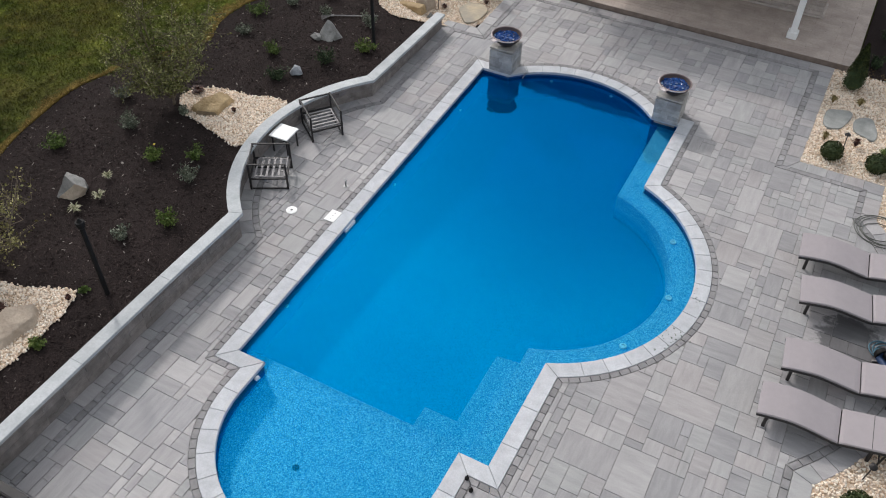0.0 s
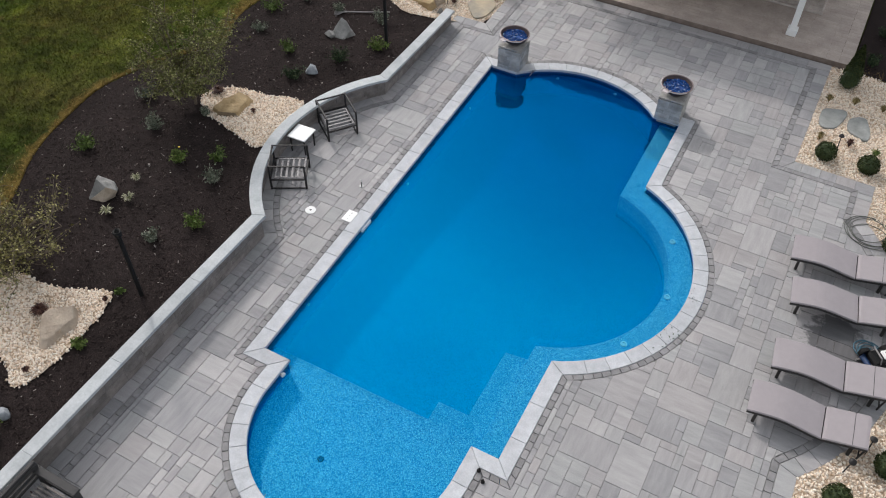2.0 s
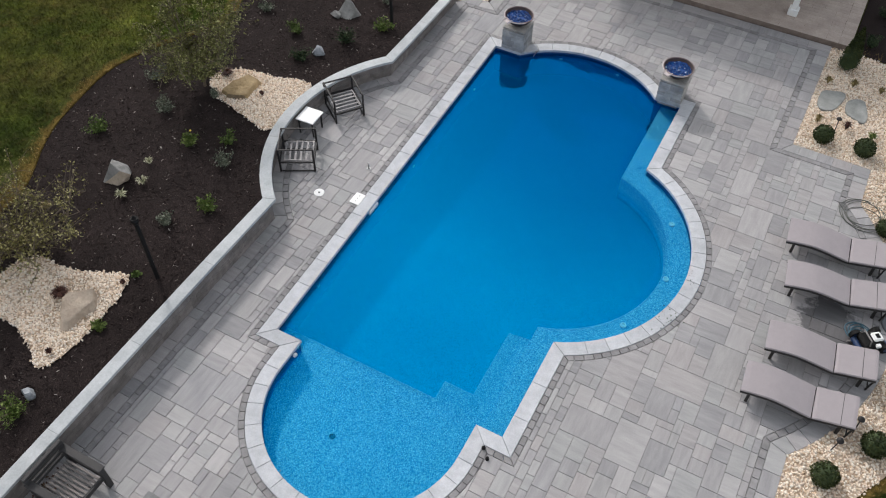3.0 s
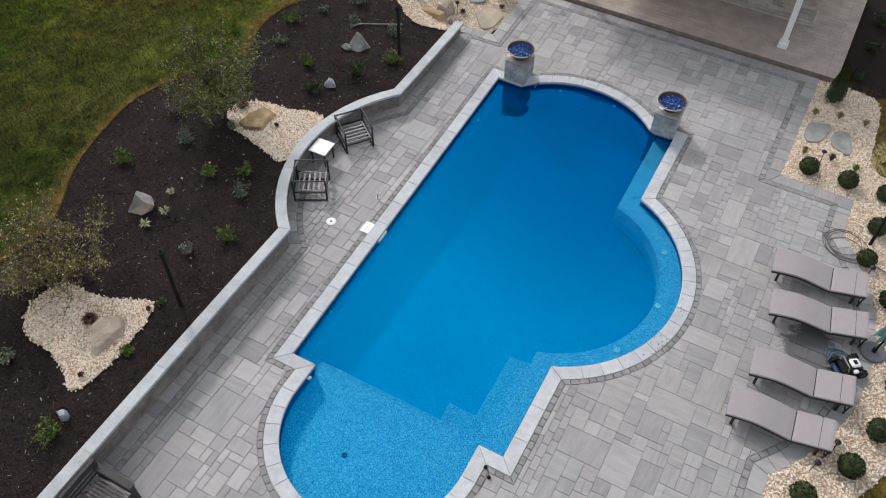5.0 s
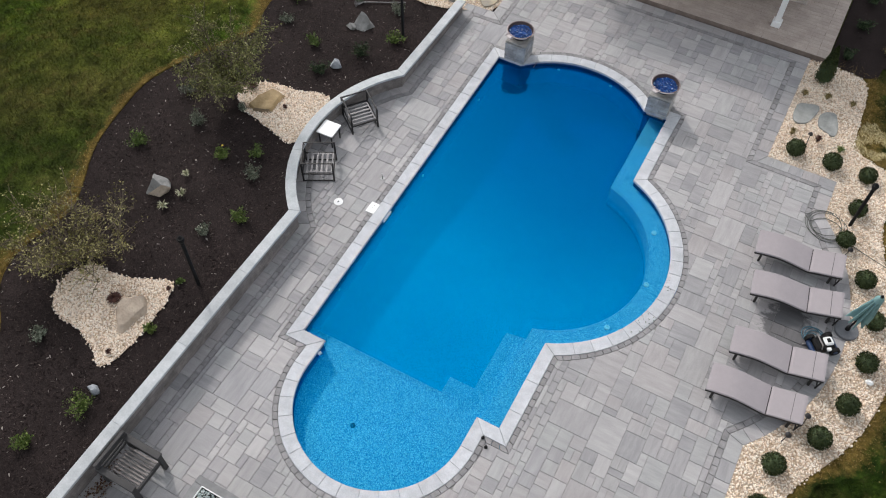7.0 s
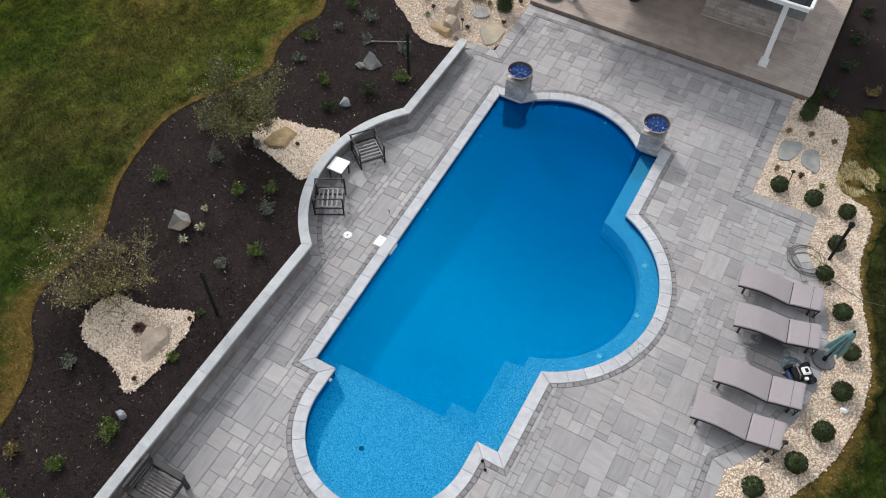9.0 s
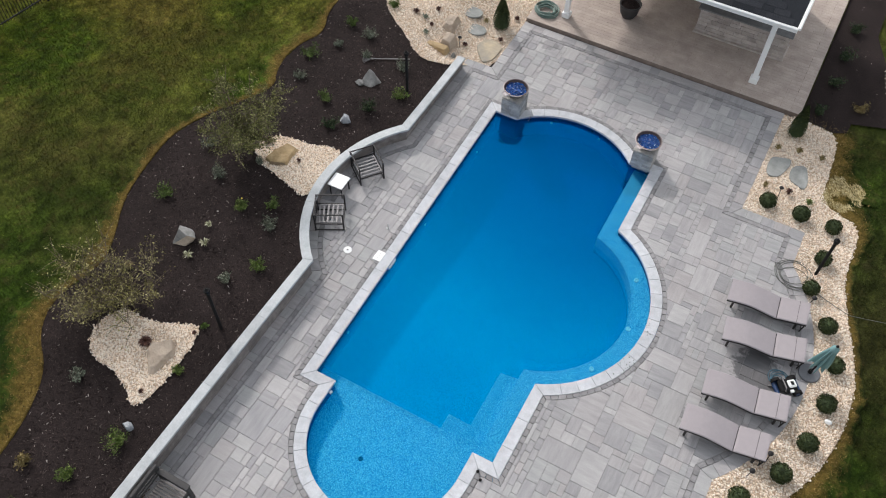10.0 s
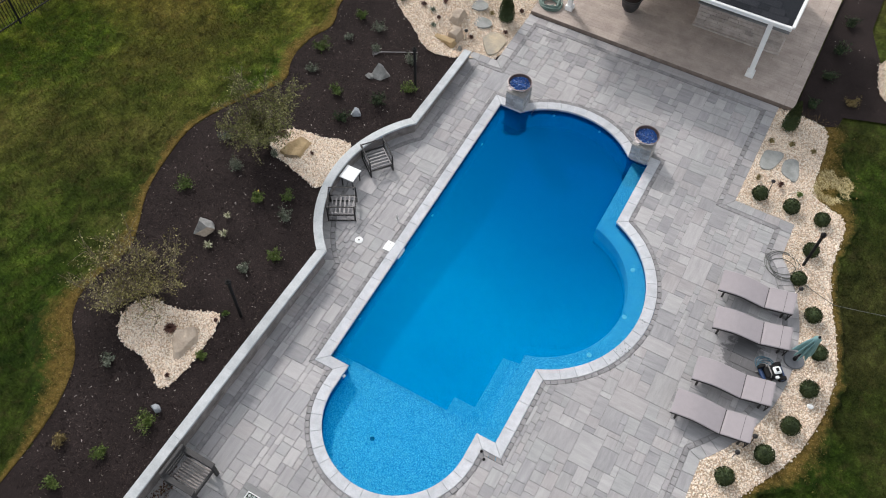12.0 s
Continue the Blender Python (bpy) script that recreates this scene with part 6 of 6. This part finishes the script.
def cone_tree(x, y, z, r, h, seed):
    t = thing("arborvitae", pose(x, y, z), "small cone-shaped dark green arborvitae in the gravel", "arborvitae")
    rng = np.random.default_rng(seed)
    n = 2600
    u, a = rng.random(n) ** 0.8, rng.random(n) * 6.283
    rad = r * np.interp(u, [0, 0.12, 0.4, 0.75, 1], [0.6, 0.95, 0.80, 0.40, 0.03]) * (0.82 + 0.22 * rng.random(n))
    p = np.stack([rad * np.cos(a), rad * np.sin(a), 0.03 + u * h], 1)
    part("trunk", Mesh().tube([(0, 0, -0.02), (0, 0, h * 0.9)], [0.03, 0.006], 8), BARK, t)
    # Solid dark green core behind the leaves.
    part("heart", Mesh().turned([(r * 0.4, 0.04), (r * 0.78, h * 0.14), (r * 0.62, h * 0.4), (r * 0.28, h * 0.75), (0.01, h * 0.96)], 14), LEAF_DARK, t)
    part("foliage", leaves(p, 0.05, seed, "foliage", LEAF_BOX), LEAF_BOX, t)


cone_tree(7.93, 13.08, 0.0, 0.26, 1.15, 4)
cone_tree(-1.42, 13.2, bed_z(-1.42, 13.2), 0.30, 1.15, 5)


def small_tree(x, y, tall, spread, seed, label, thick=34, leaf=LEAF_TREE, size=0.05):
    """A young multi-stemmed tree: limbs, twigs and a thin, airy crown."""
    rng = random.Random(seed)
    t = thing("tree", pose(x, y, bed_z(x, y)), label, "tree")
    wood, pts = Mesh(), []
    wood.tube([(0, 0, -0.05), (0.01, 0.01, 0.18), (0.0, 0.02, 0.34)], [0.035, 0.028, 0.024], 8)
    for i in range(26):
        a = i * 2.4 + rng.uniform(-0.3, 0.3)
        reach, up = spread * (0.25 + 0.75 * math.sqrt(rng.uniform(0.05, 1.0))), tall * rng.uniform(0.55, 1.0)
        up *= 1.0 - 0.25 * (reach / spread) ** 2
        c, s = math.cos(a), math.sin(a)
        a0, a1, a2 = Vector((0, 0.02, rng.uniform(0.08, 0.28))), Vector((c * reach * 0.4, s * reach * 0.4, up * 0.45)), Vector((c * reach, s * reach, up))
        limb = [a0.lerp(a1, k / 3) for k in range(4)] + [a1.lerp(a2, k / 4) + Vector((rng.gauss(0, 0.03), rng.gauss(0, 0.03), 0.06 * math.sin(k / 4 * 3.14))) for k in range(1, 5)]
        wood.tube(limb, [0.020, 0.018, 0.016, 0.015, 0.013, 0.011, 0.008, 0.005], 5)
        for _ in range(16):
            k = rng.randint(2, 7)
            root = limb[k]
            tip = root + Vector((rng.gauss(0, 0.2), rng.gauss(0, 0.2), rng.uniform(-0.04, 0.32))) * (spread / 1.1)
            wood.tube([root, root.lerp(tip, 0.5) + Vector((0, 0, 0.03)), tip], [0.009, 0.006, 0.004], 4, False)
            for _ in range(rng.randint(thick // 3, thick * 5 // 3)):
                q = root.lerp(tip, rng.uniform(0.15, 1.1))
                pts.append((q.x + rng.gauss(0, 0.05), q.y + rng.gauss(0, 0.05), q.z + rng.gauss(0, 0.045)))
    part("trunk", wood, BARK, t, "thin grey-brown stems")
    part("crown", leaves(pts, size, seed, "crown", leaf), leaf, t, "sparse olive and yellow-green leaves")


small_tree(-4.72, 4.70, 2.25, 1.22, 21, "young multi-stemmed tree with small olive leaves in the mulch", 32)
small_tree(-4.62, -0.90, 1.45, 1.5, 22, "young multi-stemmed tree with thin yellowing leaves by the gravel", 16, LEAF_GOLD, 0.05)

GREEN, LIME, GREY, DARKG = (LEAF_GREEN, "bright green"), (LEAF_LIME, "yellow-green"), (LEAF_GREY, "grey-green"), (LEAF_DARK, "dark green")
for i, (x, y, r, h, (mat, tone)) in enumerate((
        (-5.74, 2.44, 0.33, 0.22, GREEN), (-3.75, 3.02, 0.22, 0.28, LIME), (-3.10, 3.44, 0.20, 0.24, GREEN), (-2.22, 1.66, 0.20, 0.26, LIME), (-2.15, -3.36, 0.28, 0.26, LIME),
        (-2.58, -4.44, 0.18, 0.22, LIME), (-3.62, -4.65, 0.20, 0.20, (LEAF_STRAW, "straw-coloured")), (-3.97, -2.62, 0.18, 0.2, GREY), (-4.12, 7.48, 0.24, 0.24, GREEN),
        (-2.88, 7.7, 0.27, 0.36, DARKG), (-3.42, 6.62, 0.25, 0.22, DARKG), (-2.36, 8.58, 0.26, 0.26, LIME), (-5.66, 8.82, 0.32, 0.24, GREEN), (-5.3, 7.88, 0.20, 0.2, GREY),
        (-4.5, 10.4, 0.24, 0.3, GREY), (-5.15, 9.6, 0.16, 0.2, GREY), (-2.88, 9.62, 0.22, 0.34, GREY), (-4.93, 3.62, 0.25, 0.28, GREY), (-2.78, 2.88, 0.23, 0.28, GREY),
        (-2.68, 1.0, 0.16, 0.24, GREY), (-2.15, -1.45, 0.12, 0.12, LIME), (-5.25, 10.6, 0.2, 0.32, GREEN), (-5.85, 4.4, 0.25, 0.26, GREY), (-4.3, 4.5, 0.14, 0.16, GREY),
        (-3.0, -5.5, 0.2, 0.24, LIME), (-2.35, -0.25, 0.07, 0.1, GREEN), (-4.6, 12.0, 0.2, 0.26, GREEN), (-4.1, 9.55, 0.17, 0.2, GREY), (8.40, 18.5, 0.3, 0.3, DARKG), (8.40, 17.0, 0.3, 0.34, DARKG), (8.4, 15.75, 0.3, 0.3, DARKG), (8.3, 14.3, 0.24, 0.26, DARKG), (9.3, 15.0, 0.24, 0.2, (LEAF_STRAW, "straw-coloured")))):
    shrub = clump("shrub", x, y, bed_z(x, y) if x < 0 else 0.0, r, h, mat, f"small {tone} shrub in dark mulch", 40 + i, 0.052 if mat is not LEAF_GREY else 0.045, 620)
    if (x, y) == (-3.75, 3.02):
        part("flower", Mesh().turned([(0.0, 0.30), (0.02, 0.306), (0.024, 0.318), (0.012, 0.326)], 10, pose(0.02, 0.06, 0.03)), YELLOW, shrub, "single yellow flower")
for i, (x, y, r, mat, tone) in enumerate(((-3.95, 1.15, 0.18, LEAF_PALE, "cream-striped"), (-3.84, 1.63, 0.16, LEAF_PALE, "cream-striped"), (-4.10, 2.13, 0.13, LEAF_PALE, "cream-striped"), (-5.0, 0.2, 0.16, LEAF_STRAW, "pale straw"), (-3.24, -1.24, 0.19, LEAF_RED, "dark russet"), (-4.52, 5.26, 0.2, LEAF_RED, "dark russet"), (-1.97, 11.82, 0.13, LEAF_RED, "dark russet"), (-1.14, 12.59, 0.13, LEAF_RED, "dark russet"), (-1.14, 13.77, 0.13, LEAF_RED, "dark russet"), (-3.30, 12.53, 0.13, LEAF_RED, "dark russet"), (-3.86, 12.12, 0.16, LEAF_RED, "russet"),
                                          (-3.48, 12.01, 0.17, LEAF_GREY, "grey-green"), (-3.15, 11.82, 0.11, LEAF_RED, "russet"), (-1.91, 13.14, 0.14, LEAF_STRAW, "straw-yellow"), (-3.13, 11.42, 0.15, LEAF_GREY, "grey-green"), (-3.4, 5.05, 0.08, LEAF_RED, "dark russet"), (-2.42, -0.52, 0.07, LEAF_RED, "dark russet"), (-2.5, -2.25, 0.08, LEAF_RED, "dark russet"), (-4.3, 13.4, 0.15, LEAF_RED, "russet"))):
    grassy("grass_tuft", x, y, bed_z(x, y) + 0.02, r, 0.16, mat, f"{tone} tuft of grass-like leaves", 90 + i)
for i, (x, y, r, mat, tone) in enumerate(((8.36, 10.85, 0.13, LEAF_RED, "russet"), (7.65, 12.3, 0.14, LEAF_STRAW, "straw-brown"), (8.21, 12.45, 0.14, LEAF_STRAW, "straw-brown"), (8.83, 12.48, 0.13, LEAF_STRAW, "straw-yellow"), (8.92, 10.75, 0.15, LEAF_LIME, "yellow-green"), (7.74, 10.79, 0.13, LEAF_STRAW, "straw-brown"))):
    grassy("grass_tuft", x, y, 0.0, r, 0.24, mat, f"{tone} tuft of ornamental grass in the gravel", 120 + i)


# ---- loose bark, turf blades ----
def bark_chips(outline, height, per_m2, seed, avoid=()):
    p, rng = scattered(outline, per_m2, seed)
    p = p[[not any(inside(o, x, y) for o in avoid) for x, y in p]]
    n = len(p)
    pos = np.array([(x, y, height(x, y)) for x, y in p])
    v = [(-1, -0.3, 0), (1, -0.2, 0), (0.8, 0.35, 0.1), (-0.9, 0.3, 0), (0, 0, 0.3)]
    f = [(0, 1, 4), (1, 2, 4), (2, 3, 4), (3, 0, 4)]
    s = np.concatenate([np.ones((n, 2)), np.full((n, 1), 0.8)], 1)
    turns = np.stack([rng.normal(0, 0.35, n), rng.normal(0, 0.35, n), rng.random(n) * 6.28], 1)
    return tagged(new("bark_chips", lots(v, f, pos, 0.012 + 0.026 * rng.random(n) ** 2, turns, s, "bark_chips", CHIP, 0.006)), "loose dark bark chips with a few pale ones", "bark mulch", kind="stuff")


NEAR_BED = [p for p in LAWN_EDGE if -6 < p[1] < 13.2] + [(-1.40, -6.0)] + [p for p in beside(WALL, 0.30) if p[1] > -6]
bark_chips(NEAR_BED, bed_z, 420, 11, (GRAVEL_A, GRAVEL_B, GRAVEL_FAR))
bark_chips(DARK_BED, lambda x, y: 0.003, 50, 12)


def turf(outline, height, per_m2, seed, material, name, label, tall=0.045, patchy=False):
    p, rng = scattered(outline, per_m2, seed)
    p = p[kept(p, rng, patchy)]
    n = len(p)
    pos = np.array([(x, y, height(x, y)) for x, y in p])
    v = [(-0.16, 0, 0), (0.16, 0, 0), (0.05, 0.25, 0.75), (0.0, 0.55, 1.0)]
    f = [(0, 1, 2), (0, 2, 3)]
    turns = np.stack([rng.normal(0, 0.3, n), rng.normal(0, 0.3, n), rng.random(n) * 6.28], 1)
    return tagged(new(name, lots(v, f, pos, tall * (0.6 + 0.9 * rng.random(n)), turns, np.ones((n, 3)), name, material)), label, "lawn", kind="stuff")


EDGE_LINES = [np.array(finer(LAWN_EDGE, 0.2)), np.array(finer(BED_RIGHT_EDGE, 0.2))]
EDGE_WIDTHS = [np.array([dry_width(x, y) for x, y in line]) for line in EDGE_LINES]


def dryness(x, y):
    """1 at the cut edge, 0 past the worn strip."""
    k = 0 if x < 0 else 1
    d = np.hypot(EDGE_LINES[k][:, 0] - x, EDGE_LINES[k][:, 1] - y)
    i = int(d.argmin())
    return max(0.0, 1.0 - d[i] / (1.3 * EDGE_WIDTHS[k][i]) + 0.5 * noise.noise((x * 2.2, y * 2.2, 9)))


def kept(points, rng, dry):
    """Green blades where the turf is fresh, straw where it has dried."""
    luck = rng.random(len(points))
    return [(u < dryness(x, y)) == dry for (x, y), u in zip(points, luck)]


lawn_left = [(x - 0.05, y) for x, y in LAWN_EDGE if -7 < y < 17] + [(-10.5, -7), (-15.5, 1), (-15.5, 17)]
turf(lawn_left, ground_z, 520, 21, BLADE, "grass_blades", "short mown grass blades")
lawn_right = [(x + 0.05, y) for x, y in BED_RIGHT_EDGE if -1 < y < 13.7] + [(13.5, -1), (13.5, 14.6), (9.3, 13.9)]
turf(lawn_right, ground_z, 520, 22, BLADE, "grass_blades", "short mown grass blades")
for line, side, seed in ((LAWN_EDGE, -1, 23), (BED_RIGHT_EDGE, 1, 24)):
    strip = line + beside(line, side * 1.5)[::-1]
    turf(strip, lambda x, y: lawn_edge_z(x, y) - 0.005, 900, seed, STRAW_BLADE, "dry_grass", "dry yellow grass at the lawn's edge", 0.05, True)

# pale cut straw lying where the worn turf meets the gravel
p, rng = scattered([(9.15, 11.05), (9.75, 10.95), (10.15, 11.3), (10.2, 11.95), (9.75, 12.3), (9.25, 12.1)], 1500, 31)
p = p[[noise.noise((x * 1.9, y * 1.9, 3)) > -0.38 for x, y in p]]
n = len(p)
pos = np.array([(x, y, -0.012) for x, y in p])
v, f = [(-0.07, -0.5, 0), (0.07, -0.5, 0), (0.05, 0.5, 0.05), (-0.05, 0.5, 0.05)], [(0, 1, 2), (0, 2, 3)]
straw = lots(v, f, pos, 0.05 + 0.09 * rng.random(n), np.stack([rng.normal(0, 0.2, n), rng.normal(0, 0.2, n), rng.normal(0.5, 0.7, n)], 1), np.ones((n, 3)), "cut_straw", CUT_STRAW)
tagged(new("cut_straw", straw), "pale cut straw on the worn turf", "straw", kind="stuff")

# ---- slabs, planks: the many pieces of deck and terrace ----
UNIT = 0.141
SIZES = [((4, 6), 3), ((6, 4), 3), ((3, 6), 2), ((6, 3), 2), ((4, 4), 2), ((3, 3), 9), ((3, 2), 10), ((2, 3), 10), ((2, 2), 9), ((4, 3), 6), ((3, 4), 6), ((2, 1), 4), ((1, 2), 4), ((4, 2), 3), ((2, 4), 3)]


def laid(x0, y0, nx, ny, seed):
    """A random bond of slabs on a grid: cells i, j, w, h."""
    rng = random.Random(seed)
    full = [[False] * ny for _ in range(nx)]
    names, weights = [s for s, _ in SIZES], [w for _, w in SIZES]
    for j in range(ny):
        for i in range(nx):
            if full[i][j]:
                continue
            for w, h in rng.choices(names, weights, k=7) + [(2, 2), (2, 1), (1, 2), (1, 1)]:
                if i + w <= nx and j + h <= ny and not any(full[a][b] for a in range(i, i + w) for b in range(j, j + h)):
                    break
            for a in range(i, i + w):
                for b in range(j, j + h):
                    full[a][b] = True
            yield x0 + i * UNIT, y0 + j * UNIT, w, h


inner_left, inner_right = halves(beside(EDGE, -0.432))
shared = {}
rest = Mesh()
near_slabs = 0
for poly, x0, nx in ((inner_left, 2.5 - 36 * UNIT, 36), (inner_right, 2.5, 58)):
    for x, y, w, h in laid(x0, -9.0, nx, 165, 9):
        piece = clipped(poly, x, y, x + w * UNIT, y + h * UNIT)
        if len(piece) < 3 or area(piece) < 0.004:
            continue
        whole = len(piece) == 4 and abs(area(piece) - w * h * UNIT * UNIT) < 1e-4
        dz = random.uniform(-0.0015, 0.0015)
        own = (1.0 < y + h * UNIT / 2 < 7.5 and x < 0.2) or (-1.6 < y < 3.3 and x > 4.2 and x < 8.6)
        if own and near_slabs < 300:
            near_slabs += 1
            if whole:
                if (w, h) not in shared:
                    shared[w, h] = Mesh().prism(shrink([(0, 0), (w * UNIT, 0), (w * UNIT, h * UNIT), (0, h * UNIT)], 0.003), 0.0, -0.04, 0.003).data("paver", PAVER)
                ob = part("paver", shared[w, h], PAVER, deck)
                ob.location = (x, y, dz)
            else:
                part("paver", Mesh().prism(shrink(piece, 0.003), dz, -0.04, 0.003), PAVER, deck)
        else:
            rest.prism(shrink(piece, 0.003), dz, -0.04, 0.003)
tagged(part("paver_field", rest, PAVER_REST, deck, "grey slabs of mixed sizes"), kind="stuff")

planks = {}
rest = Mesh()
row, count = 0, 0
y = 13.865
while y < 20.0:
    wide = 0.30 if row == 0 else 0.15
    x = -0.85
    first = True
    while x < 7.55:
        length = min(random.choice((0.6, 0.9, 1.2)) if not first else random.choice((0.3, 0.6, 0.9)), 7.56 - x)
        first = False
        if length > 0.05:
            q = shrink([(x, y), (x + length, y), (x + length, y + wide), (x, y + wide)], 0.002)
            if count < 300:
                part("plank", Mesh().prism(q, TZ, TZ - 0.03, 0.003), PLANK, terrace)
            else:
                rest.prism(q, TZ, TZ - 0.03, 0.003)
            count += 1
        x += length
    q = shrink([(7.56, y), (7.86, y), (7.86, y + wide), (7.56, y + wide)], 0.002)
    part("plank", Mesh().prism(q, TZ, TZ - 0.03, 0.003), PLANK, terrace)
    y += wide
    row += 1
tagged(part("plank_field", rest, PLANK, terrace), kind="stuff")
